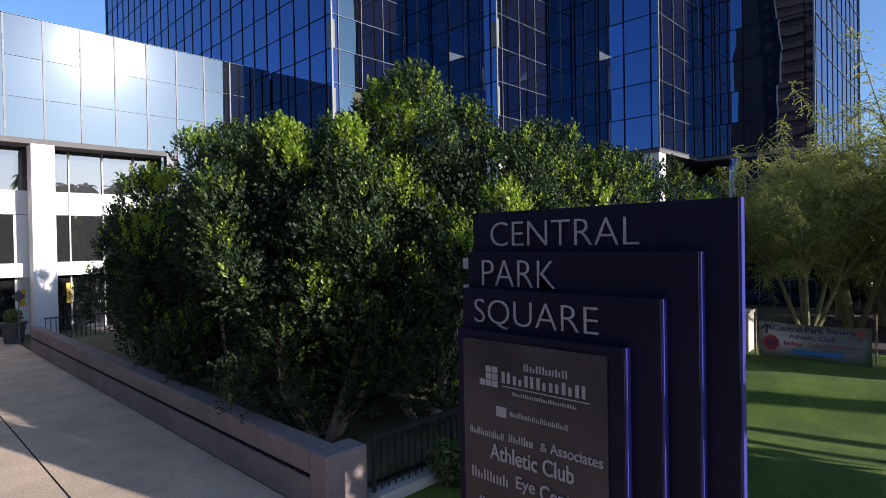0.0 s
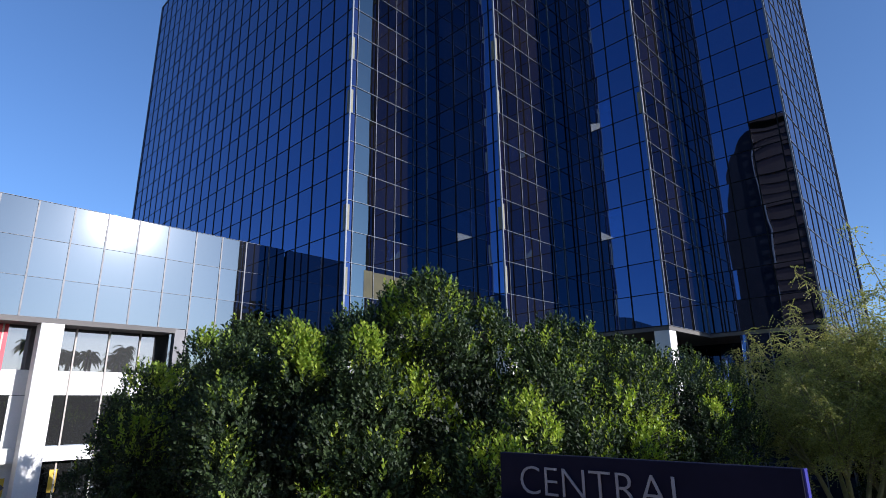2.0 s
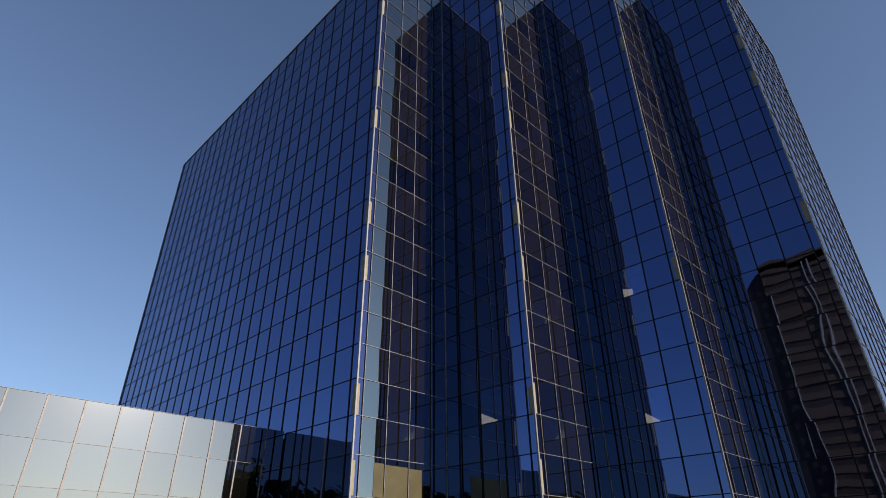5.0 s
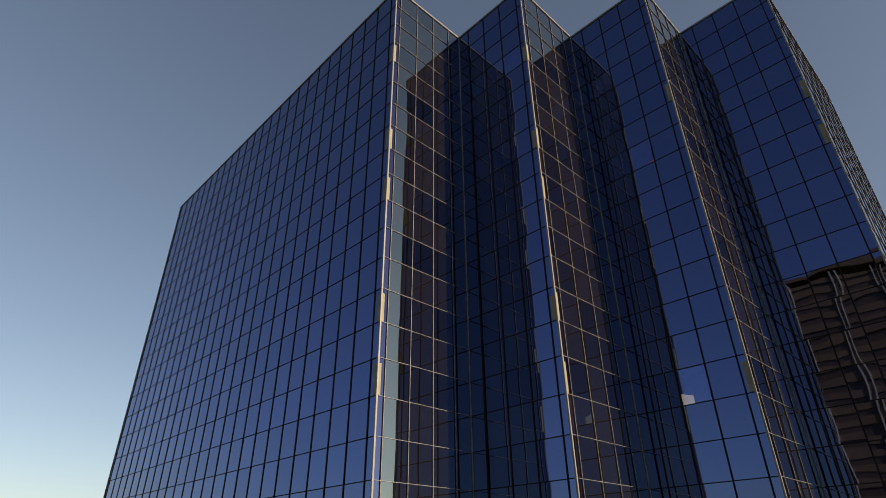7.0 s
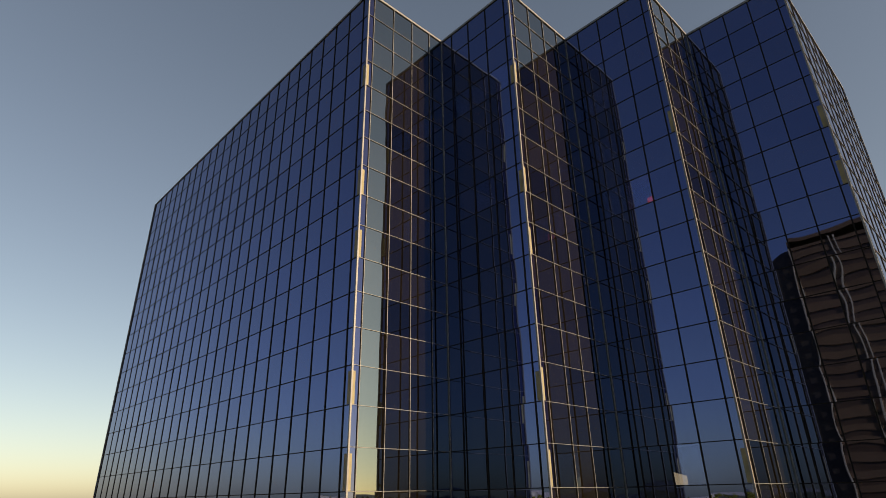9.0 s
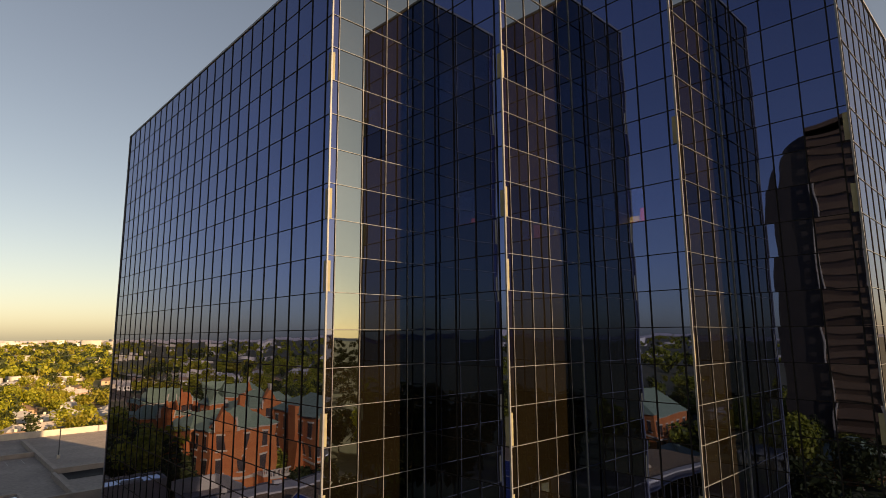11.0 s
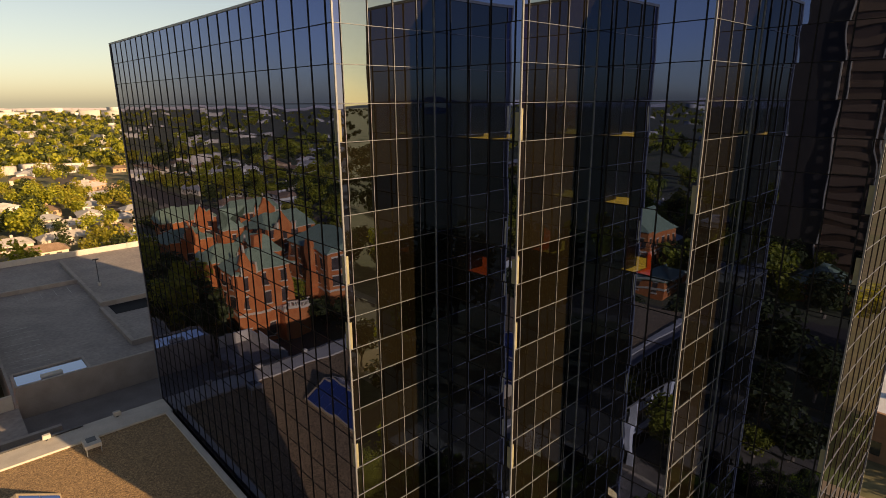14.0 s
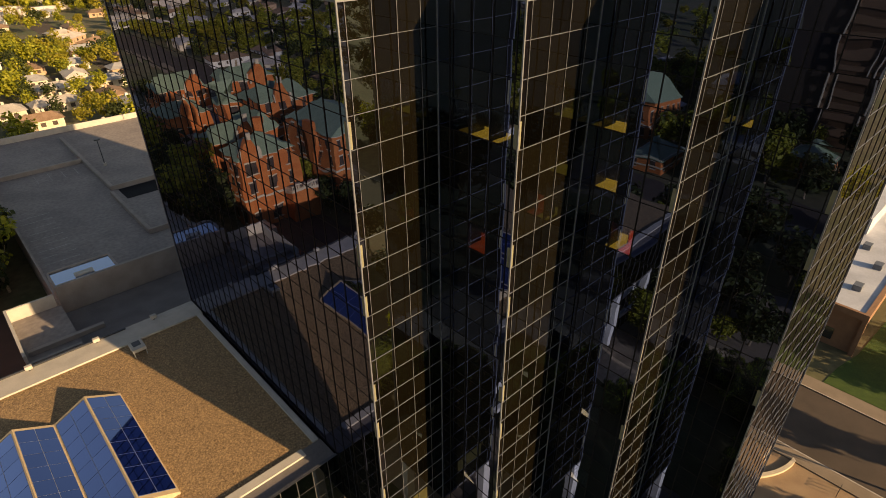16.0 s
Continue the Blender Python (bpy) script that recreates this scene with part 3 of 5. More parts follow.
for i, x in enumerate((-12.6, -21.4, -30.2, -39)):
    of(block("column", WHITE_STONE, x, x + 0.95, PY - 0.15, PY + 0.8, 0.0, PBOT - 0.26, podium, "square column clad in white stone", bevel=0.02))
of(block("canopy_band", WHITE_STONE, PX0, -9.4, PY + 0.85, PY + 1.36, 2.84, 3.5, podium, "white canopy beam over the entrance"))
for i in range(22):
    x = -7.72 - 1.52 * i
    if abs(x + 12.1) < 0.6:
        continue
    of(block("storefront_mullion", CONCRETE_PALE, x - 0.035, x + 0.035, SY - 0.09, SY - 0.032, 0.0, PBOT - 0.25, podium, "pale metal mullion"))
of(block("red_strip", RED_STRIP, -13.95, -13.6, SY - 0.06, SY - 0.032, 6.8, PBOT - 0.25, podium, "red vertical strip"))
of(block("pale_panel", WHITE_STONE, -13.1, -12.45, SY - 0.06, SY - 0.032, 0.0, 5.85, podium, "white stone panel"))
of(block("yellow_panel", YELLOW_PANEL, -10.98, -10.66, SY - 0.05, SY - 0.01, 1.4, 2.42, podium, "yellow notice panel"))
of(block("yellow_panel", YELLOW_PANEL, -12.95, -12.7, SY - 0.09, SY - 0.064, 1.4, 2.2, podium, "yellow notice panel"))

of(block("rear_edge", DARK_FRAME, PX0, -8.0, PNORTH - 0.35, PNORTH - 0.15, PTOP - 0.05, PTOP + 0.12, podium, "dark metal roof edge"))


# ---- saw-tooth skylights on the gravel roof
SKY_FRAME = material("tan_skylight_frame", (0.50, 0.38, 0.24), 0.7, 0, (0.44, 0.33, 0.21), 1.0)
SKY_GLASS = mirror_glass("skylight_glass", (0.17, 0.23, 0.42), 0.04, 0.001, 0.4)
SKY_BAR = material("pale_blue_glazing_bar", (0.16, 0.20, 0.32), 0.4, 0.2, (0.12, 0.15, 0.25), 2.0)


PALE_GLASS = mirror_glass("pale_skylight_glass", (0.42, 0.50, 0.62), 0.06, 0.001, 0.4)


def skylight(x0, x1, xr, y0, y1, z0, z1):
    """A ridge along y with glazed slopes: x0, x1 the feet, xr the ridge."""
    s = thing("skylight", "ridged skylight of blue glass in tan frames on the gravel roof", "skylight", "skylights on the podium roof", at=(xr, (y0 + y1) / 2, z0))
    inv = Matrix.Translation((-xr, -(y0 + y1) / 2, -z0))
    bm = bmesh.new()
    a = [bm.verts.new(c) for c in ((x0, y0, z0), (x1, y0, z0), (x1, y0, z0 + 0.25), (xr, y0, z1), (x0, y0, z0 + 0.25))]
    b = [bm.verts.new((v.co.x, y1, v.co.z)) for v in a]
    bm.faces.new(a)
    bm.faces.new(b[::-1])
    for i in range(5):
        j = (i + 1) % 5
        bm.faces.new((a[j], a[i], b[i], b[j]))
    bmesh.ops.recalc_face_normals(bm, faces=bm.faces)
    of(part("frame", bm, SKY_FRAME, s), inv)
    for side, (xa, za, xb, zb) in enumerate(((x0, z0 + 0.25, xr, z1), (xr, z1, x1, z0 + 0.25))):
        up = Vector((za - zb, 0, xb - xa)).normalized()
        rows = 2
        cols = 8
        bm = bmesh.new()
        q = [Vector((xa + (xb - xa) * f, y, za + (zb - za) * f)) + up * h for h in (-0.01, 0.012) for f, y in ((0.04, y0 + 0.5), (0.96, y0 + 0.5), (0.96, y1 - 0.45), (0.04, y1 - 0.45))]
        v = [bm.verts.new(p) for p in q]
        for f in ((3, 2, 1, 0), (4, 5, 6, 7), (0, 1, 5, 4), (1, 2, 6, 5), (2, 3, 7, 6), (3, 0, 4, 7)):
            bm.faces.new([v[i] for i in f])
        bmesh.ops.recalc_face_normals(bm, faces=bm.faces)
        of(part("glazing_frame", bm, SKY_BAR, s, "pale blue glazing frame"), inv)
        for c in range(cols):
            for r in range(rows):
                f0, f1 = 0.05 + 0.92 * r / rows, 0.05 + 0.92 * (r + 1) / rows - 0.02
                ya, yb = y0 + 0.55 + (y1 - y0 - 0.9) * c / cols, y0 + 0.55 + (y1 - y0 - 0.9) * (c + 1) / cols - 0.06
                bm = bmesh.new()
                q = [Vector((xa + (xb - xa) * f, y, za + (zb - za) * f)) + up * h for h in (0.014, 0.03) for f, y in ((f0, ya), (f1, ya), (f1, yb), (f0, yb))]
                v = [bm.verts.new(p) for p in q]
                for f in ((3, 2, 1, 0), (4, 5, 6, 7), (0, 1, 5, 4), (1, 2, 6, 5), (2, 3, 7, 6), (3, 0, 4, 7)):
                    bm.faces.new([v[i] for i in f])
                bmesh.ops.recalc_face_normals(bm, faces=bm.faces)
                of(part("pane", bm, SKY_GLASS, s), inv)


for k in range(3):
    skylight(-17.75 - 5.95 * k, -11.8 - 5.95 * k, -14.7 - 5.95 * k, 12.6, 28.2, PTOP - 0.25, PTOP + 1.55)

for x, y in ((-8.2, 33.8),):
    ac = thing("roof_vent", "grey metal roof vent on legs", "vent", at=(x, y, PTOP - 0.25))
    inv = Matrix.Translation((-x, -y, -PTOP + 0.25))
    of(block("cover", CONCRETE_PALE, x - 0.7, x + 0.7, y - 0.95, y + 0.95, PTOP + 0.45, PTOP + 0.85, ac, bevel=0.03), inv)
    of(block("hatch", DARK_FRAME, x - 0.42, x + 0.42, y - 0.3, y + 0.65, PTOP + 0.85, PTOP + 0.87, ac), inv)
    for dx in (-0.65, 0.57):
        for dy in (-0.9, 0.82):
            of(block("leg", CONCRETE_PALE, x + dx, x + dx + 0.08, y + dy, y + dy + 0.08, PTOP - 0.25, PTOP + 0.46, ac), inv)
for x in (-11.2, -17.8, -24.4, -4.9):
    fl = thing("floodlight", "small metal floodlight on the parapet", "lamp", "floodlights on the parapet", at=(x, 38.6, PTOP))
    inv = Matrix.Translation((-x, -38.6, -PTOP))
    of(block("housing", CONCRETE_PALE, x - 0.35, x + 0.35, 38.3, 38.75, PTOP + 0.15, PTOP + 0.6, fl, bevel=0.04), inv)
    of(block("bracket", DARK_FRAME, x - 0.1, x + 0.1, 38.45, 38.6, PTOP - 0.05, PTOP + 0.16, fl), inv)

# ---- low roof between podium and garage
lowroof = thing("service_building", "low service building with flat grey roofs", "building", at=(0, 48, 0))
linv = Matrix.Translation((0, -48, 0))
of(block("wall", CONCRETE, -17.9, 34, 39.25, 57.2, 0, 9.2, lowroof), linv)
of(block("roof", SERVICE_ROOF, -17.7, 33.8, 39.4, 57.0, 9.2, 9.35, lowroof, "flat grey roof"), linv)
of(block("wall", CONCRETE, -17.9, -12.2, 43.9, 44.3, 9.2, 12.2, lowroof, "low parapet"), linv)
of(block("roof", DECK, -17.9, -12.0, 44.3, 56.0, 9.36, 11.4, lowroof, "flat roof"), linv)
of(block("parapet", CONCRETE_PALE, -18.0, -17.7, 44.3, 56.4, 9.2, 13.2, lowroof, "pale parapet"), linv)
of(block("parapet", CONCRETE_PALE, -17.7, -12.4, 56.1, 56.4, 9.36, 13.2, lowroof, "pale parapet"), linv)
of(block("beam", CONCRETE, -17.4, -9.0, 46.6, 47.2, 11.4, 12.0, lowroof), linv)

# ---- parking structure
garage = thing("parking_garage", "concrete parking structure with open roof decks and ramps", "building", at=(0, 100, 0))
ginv = Matrix.Translation((0, -100, 0))
of(block("front_wall", CONCRETE, -11.9, 60, 57.3, 57.8, 0, 13.5, garage, "plain streaked concrete wall"), ginv)
of(block("stair_roof", PALE_GLASS, -11.6, -3.9, 57.8, 62.0, 13.0, 13.3, garage, "flat blue-glass skylight"), ginv)
of(block("skylight_unit", CONCRETE_PALE, -9.0, -6.6, 58.6, 59.6, 13.3, 13.5, garage, "pale frame on the skylight"), ginv)
of(block("parapet", CONCRETE, -11.9, -11.6, 57.8, 62.0, 0, 13.5, garage), ginv)
of(block("parapet", CONCRETE, -11.6, -3.6, 62.0, 62.35, 0, 13.5, garage), ginv)
of(block("parapet", CONCRETE, -3.9, -3.6, 57.8, 62.0, 7.6, 13.5, garage), ginv)
of(block("deck", DECK, -11.6, 60, 62.4, 150.0, 7.0, 7.6, garage, "grey roof deck"), ginv)
of(block("deck_west", DECK, -60, -11.6, 118, 150.0, 7.0, 7.6, garage, "grey roof deck"), ginv)
of(block("side_wall", CONCRETE, -11.95, -11.6, 62.4, 118, 0, 8.5, garage), ginv)
of(block("rear_parapet", CONCRETE_PALE, -60, 60, 150.0, 150.4, 0, 9.1, garage, "pale parapet wall"), ginv)
of(block("kerb_wall", CONCRETE, -11.6, 7, 122.5, 123.3, 7.6, 8.5, garage, "pale dividing wall"), ginv)
of(block("kerb_wall", CONCRETE, 6.3, 7, 123.3, 143, 7.6, 8.5, garage, "pale dividing wall"), ginv)
of(block("ramp_wall", CONCRETE, 5.5, 6.1, 76, 98.5, 7.6, 8.5, garage, "ramp wall"), ginv)
of(block("ramp_wall", CONCRETE, 6.3, 7, 101.0, 122.5, 7.6, 8.5, garage, "ramp wall"), ginv)
of(block("ramp_wall", CONCRETE, 7, 40, 101.0, 101.6, 7.6, 8.5, garage, "ramp wall"), ginv)
of(block("ramp_wall", CONCRETE, 6.1, 40, 76, 76.5, 7.6, 8.5, garage, "ramp wall"), ginv)
of(block("ramp_shade", MATT_BLACK, 7.5, 19, 94.5, 100.5, 7.61, 7.66, garage, "black slab for the shade of the ramp opening"), ginv)
PAINT = material("worn_white_paint", (0.36, 0.34, 0.31), 0.85, 0, (0.21, 0.19, 0.175), 1.5, 0.25, 6)
for i in range(14):
    of(block("stall_line", PAINT, -10.8, -5.6, 66 + 2.7 * i, 66.2 + 2.7 * i, 7.6, 7.606, garage, "worn white stall line"), ginv)
for i in range(4):
    of(block("stall_line", PAINT, -4.0 + 2.6 * i, -3.85 + 2.6 * i, 115.5, 120.5, 7.6, 7.606, garage, "worn white stall line"), ginv)
for x, y in ((27, 138), (9.6, 117)):
    lp = thing("lamp_post", "dark metal lamp post on the parking deck", "lamp", "lamp posts on the parking deck", at=(x, y, 7.6))
    inv = Matrix.Translation((-x, -y, -7.6))
    of(block("foot", CONCRETE_PALE, x - 0.3, x + 0.3, y - 0.3, y + 0.3, 7.6, 8.3, lp), inv)
    of(block("pole", DARK_FRAME, x - 0.08, x + 0.08, y - 0.08, y + 0.08, 8.3, 13.6, lp), inv)
    of(block("head", DARK_FRAME, x - 0.6, x + 0.6, y - 0.25, y + 0.25, 13.6, 13.85, lp), inv)
# ---- walks, lawn and streets
def sheet(nm, mat, lab, x0, x1, y0, y1, z, depth=0.2):
    bm = bmesh.new()
    box(bm, x0, x1, y0, y1, z - depth, z)
    return tagged(part(nm, bm, mat), lab, nm, kind="structure")


sheet("pavement", PAVING, "tan concrete pavement beside the planter", -19.5, -13.5, -34, 9.8, 0.0)
sheet("pavement", STREET_PAVING, "grey concrete pavement beside the avenue", -40, -19.5, -34, 9.8, 0.0)
sheet("pavement", STREET_PAVING, "concrete plaza under the tower", -10, 36, -15, 39, 0.004)
sheet("pavement", STREET_PAVING, "pale concrete pavement along the street", 44.8, 46.7, -120, 200, 0.15)
sheet("pavement", STREET_PAVING, "pale concrete pavement along the street", 59.2, 61.8, -120, 200, 0.15)
sheet("road", ASPHALT, "worn brown-grey asphalt street", 46.7, 59.2, -300, 600, 0.02)
sheet("road", ASPHALT, "wide asphalt avenue in evening light", -82, -68, -500, 900, 0.02)
sheet("pavement", STREET_PAVING, "concrete pavement along the avenue", -68, -65.5, -500, 900, 0.15)
sheet("road", ASPHALT, "asphalt side street between lots", -300, -82, 60, 70, 0.015)
sheet("forecourt", ASPHALT, "asphalt forecourt between brick building and podium", -40, -12, 42, 80, 0.01)
TAN = material("tan_decomposed_granite", (0.34, 0.23, 0.14), 0.95, 0, (0.28, 0.18, 0.11), 0.6, 0.15, 10, 0.01, 20)
sheet("gravel_bed", TAN, "tan gravel bed beside the street", 35.2, 44.8, -60, 40, 0.01)
# lawn with soft swells
bm = bmesh.new()
NX, NY = 48, 44
grid = [[bm.verts.new((-12.6 + 18 * i / NX, -42 + 23.2 * j / NY, 0.01)) for j in range(NY + 1)] for i in range(NX + 1)]
for i in range(NX + 1):
    for j in range(NY + 1):
        v = grid[i][j].co
        e = min(1, (v.x + 12.6) / 4, (5.4 - v.x) / 1.5, (v.y + 42) / 3, (-18.8 - v.y) / 3)
        v.z = 0.02 + max(0, e) * (0.26 + 0.24 * math.sin(v.x * 0.95 + 0.15 * v.y) + 0.12 * noise.noise(Vector((v.x * 0.3, v.y * 0.3, 0))))
for i in range(NX):
    for j in range(NY):
        bm.faces.new((grid[i][j], grid[i + 1][j], grid[i + 1][j + 1], grid[i][j + 1]))
tagged(part("lawn", bm, GRASS, smooth=True), "mown green lawn in long evening shadows", "lawn", kind="structure")
sheet("drive", ASPHALT, "grey asphalt drive beside the lawn", 5.45, 35.2, -42, -18.9, 0.03)
sheet("planting_bed", EARTH, "bare earth of the planting bed", -12.95, 8, -18.3, 3, 0.25)
# expansion joints of the near pavement
for k in range(2):
    y = 1.6 + 4.6 * k
    tagged(block("joint", MATT_BLACK, -40, -13.52, y, y + 0.03, 0.0, 0.004), "dark pavement joint", "joint", kind="structure")
for x in (-15.95, -19.5, -23):
    tagged(block("joint", MATT_BLACK, x, x + 0.03, -34, 6, 0.0, 0.0035), "dark pavement joint", "joint", kind="structure")

# ---- planter wall and railing
planter = thing("planter_wall", "low brown concrete planter wall with a dark reveal line", "wall", at=(-13, -8, 0))
vinv = Matrix.Translation((13, 8, 0))
of(block("wall", PLANTER, -13.5, -13.08, -18.36, 2.3, 0, 0.50, planter, bevel=0.02), vinv)
of(block("reveal", MATT_BLACK, -13.46, -13.12, -18.36, 2.26, 0.50, 0.57, planter, "dark recessed line"), vinv)
of(block("cap", PLANTER, -13.5, -13.08, -18.36, 2.3, 0.57, 0.97, planter, bevel=0.03), vinv)
of(block("end_wall", PLANTER, -13.52, -12.74, -18.84, -18.36, 0, 0.97, planter, bevel=0.03), vinv)

rail = thing("railing", "black metal railing on a low concrete kerb", "railing", at=(-12, -18.9, 0))
rinv = Matrix.Translation((12, 18.9, 0))
of(block("kerb", CONCRETE_PALE, -12.72, 4, -19.1, -18.72, 0, 0.2, rail), rinv)
of(block("top_rail", RAIL_BLACK, -12.72, 4, -18.95, -18.87, 1.04, 1.12, rail), rinv)
of(block("bottom_rail", RAIL_BLACK, -12.72, 4, -18.93, -18.89, 0.28, 0.32, rail), rinv)
for i in range(112):
    x = -12.68 + i * 0.15
    w = 0.025 if i % 12 == 0 else 0.010
    of(block("post" if i % 12 == 0 else "baluster", RAIL_BLACK, x - w, x + w, -18.91 - w, -18.91 + w, 0.2, 1.05, rail), rinv)
far_rail = thing("railing", "black metal railing beside the podium steps", "railing", at=(-11, 4.5, 0))
finv = Matrix.Translation((11, -4.5, 0))
of(block("top_rail", RAIL_BLACK, -12.6, -8, 4.47, 4.53, 1.02, 1.08, far_rail), finv)
for i in range(24):
    x = -12.55 + i * 0.195
    of(block("baluster", RAIL_BLACK, x - 0.015, x + 0.015, 4.48, 4.52, 0.0, 1.02, far_rail), finv)


# ---- lettering
def words(text, height, width, bold=0.0):
    """A mesh of raised letters, its lower left corner at the origin, as high and wide as asked."""
    cu = bpy.data.curves.new("lettering", 'FONT')
    cu.body, cu.size, cu.extrude, cu.offset, cu.resolution_u = text, 1.0, 0.02, bold, 4
    ob = bpy.data.objects.new("lettering", cu)
    scene.collection.objects.link(ob)
    bpy.context.view_layer.update()
    me = bpy.data.meshes.new_from_object(ob.evaluated_get(bpy.context.evaluated_depsgraph_get()))
    bpy.data.objects.remove(ob)
    co = np.empty(len(me.vertices) * 3)
    me.vertices.foreach_get("co", co)
    co = co.reshape(-1, 3)
    lo, hi = co.min(0), co.max(0)
    co = (co - lo) / np.maximum(hi - lo, 1e-6) * np.array((width, height, 0.012))
    me.vertices.foreach_set("co", co.ravel())
    me.materials.clear()
    return me


def natural_width(text, bold=0.0):
    """How wide the built-in letters run at size one."""
    cu = bpy.data.curves.new("lettering", 'FONT')
    cu.body, cu.size, cu.offset = text, 1.0, bold
    ob = bpy.data.objects.new("lettering", cu)
    scene.collection.objects.link(ob)
    bpy.context.view_layer.update()
    wide = ob.dimensions.x
    bpy.data.objects.remove(ob)
    return wide


def facing_west(x, y, z):
    return Matrix(((0, 0, -1, x), (-1, 0, 0, y), (0, 1, 0, z), (0, 0, 0, 1)))


def letters(text, x, y_left, y_right, z0, z1, mat, parent, inv, bold=0.0, name="lettering"):
    """A line of raised letters, each word a part of its own."""
    def natural(t):
        return natural_width(t, bold)
    full = natural(text)
    done = ""
    for word in text.split():
        done = (done + " " + word).strip()
        end = natural(done)
        start = end - natural(word)
        me = words(word, (z1 - z0) * (0.78 if word == word.lower() and not set(word) & set("bdfhklt") else 1.0), (y_left - y_right) * (end - start) / full, bold)
        me.materials.append(mat)
        ob = new(name, me)
        ob.parent, ob.matrix_parent_inverse = parent, inv
        ob.matrix_basis = facing_west(x, y_left - (y_left - y_right) * start / full, z0)


# ---- the monument sign of nested slabs
sign = thing("monument_sign", "dark blue stepped monument sign with silver lettering on the lawn", "sign", at=(-12.66, -22.83, -0.10))
sinv = Matrix.Translation((12.8, 23, 0))
Y0 = -21.25
for i, (y1, top) in enumerate(((-24.47, 4.62), (-24.15, 4.12), (-23.83, 3.66), (-23.5, 3.16))):
    x1 = -12.72 - i * 0.11
    of(block("slab", SIGN_BLUE, x1 - 0.11, x1 - 0.004, y1, Y0, 0.0, top, sign, "dark blue metal slab", bevel=0.006), sinv)
    of(block("edge", SIGN_EDGE, x1 - 0.1, x1 - 0.01, y1 - 0.018, y1 - 0.002, 0.0, top, sign, "bright blue slab edge"), sinv)
of(block("panel", SIGN_PANEL, -13.18, -13.165, -23.32, -21.36, 0.6, 3.06, sign, "grey glossy directory panel"), sinv)
letters("CENTRAL", -12.84, -21.56, -23.525, 4.19, 4.49, LETTER, sign, sinv, -0.016)
letters("PARK", -12.95, -21.50, -22.58, 3.70, 4.02, LETTER, sign, sinv, -0.016)
letters("SQUARE", -13.06, -21.46, -23.17, 3.19, 3.54, LETTER, sign, sinv, -0.016)
letters("Athletic Club", -13.185, -21.78, -22.93, 1.64, 1.83, LETTER, sign, sinv, 0.015)


def bar(x, y_left, y_right, z0, z1, mat=None):
    of(block("bar", mat or LETTER, x - 0.006, x, y_right, y_left, z0, z1, sign, "plain silver bar"), sinv)


def bars(y_left, y_right, z0, z1, count):
    """A row of plain bars in place of a line of small writing."""
    w = (y_left - y_right) / count
    for k in range(count):
        high = z0 + (z1 - z0) * (0.72 if k % 3 == 1 else 0.95)
        bar(-13.183, y_left - k * w, y_left - (k + 0.26) * w, z0, high)
        bar(-13.183, y_left - (k + 0.48) * w, y_left - (k + 0.72) * w, z0, z0 + (high - z0) * (0.7 if k % 2 else 1.0))


for i in range(3):
    for j in range(3):
        if (i, j) not in ((0, 2), (0, 1)):
            bar(-13.183, -21.63 - i * 0.095, -21.715 - i * 0.095, 2.51 + j * 0.085, 2.585 + j * 0.085)
bars(-21.97, -23.12, 2.58, 2.72, 7)
bars(-22.29, -22.88, 2.76, 2.85, 7)
bar(-13.183, -21.98, -23.12, 2.535, 2.547)
bars(-22.12, -22.98, 2.45, 2.495, 14)
bars(-22.08, -22.87, 2.20, 2.265, 15)
bar(-13.183, -21.88, -22.03, 2.17, 2.29)
bars(-21.46, -22.0, 1.89, 1.98, 9)
bars(-22.06, -22.42, 1.90, 2.0, 5)
letters("& Associates", -13.185, -22.50, -23.27, 1.90, 2.02, LETTER, sign, sinv, 0.012)
bars(-21.48, -22.06, 1.35, 1.49, 6)
letters("Eye Center", -13.185, -22.16, -23.06, 1.34, 1.53, LETTER, sign, sinv, 0.012)
bars(-21.6, -22.2, 1.02, 1.14, 6)
bars(-22.3, -23.0, 1.03, 1.15, 7)
for z in (3.9, 3.55):
    of(block("lamp_bracket", LETTER, -12.9, -12.78, Y0 + 0.004, Y0 + 0.12, z, z + 0.14, sign, "small metal lamp bracket"), sinv)

# ---- banner on posts
banner = thing("banner", "white vinyl banner tied between thin posts on the lawn", "banner", at=(3, -22, 0))
binv = Matrix.Translation((-3, 22, 0))
VINYL = material("white_vinyl", (0.42, 0.42, 0.46), 0.5, 0, (0.36, 0.36, 0.40), 1.0)
NAVY = material("navy_print", (0.03, 0.04, 0.12), 0.6)
RED_PRINT = material("red_print", (0.42, 0.05, 0.05), 0.6)
BLUE_PRINT = material("blue_print", (0.10, 0.22, 0.45), 0.6)
bm = bmesh.new()
cols = [[bm.verts.new((2.97 + 0.015 * math.sin(0.9 * k) * (1 - abs(2 * h - 1) * 0.3), -20.3 - 3.1 * k / 14, 0.14 + 1.18 * h - 0.06 * math.sin(math.pi * k / 14))) for h in (0, 0.5, 1)] for k in range(15)]
for k in range(14):
    for h in range(2):
        bm.faces.new((cols[k][h], cols[k + 1][h], cols[k + 1][h + 1], cols[k][h + 1]))
bmesh.ops.solidify(bm, geom=bm.faces[:], thickness=0.006)
of(part("sheet", bm, VINYL, banner, smooth=True), binv)
letters("Central Park Square", 2.90, -20.75, -23.0, 1.02, 1.22, NAVY, banner, binv, 0.012)
letters("Athletic Club", 2.90, -21.2, -22.5, 0.80, 0.95, NAVY, banner, binv, 0.012)
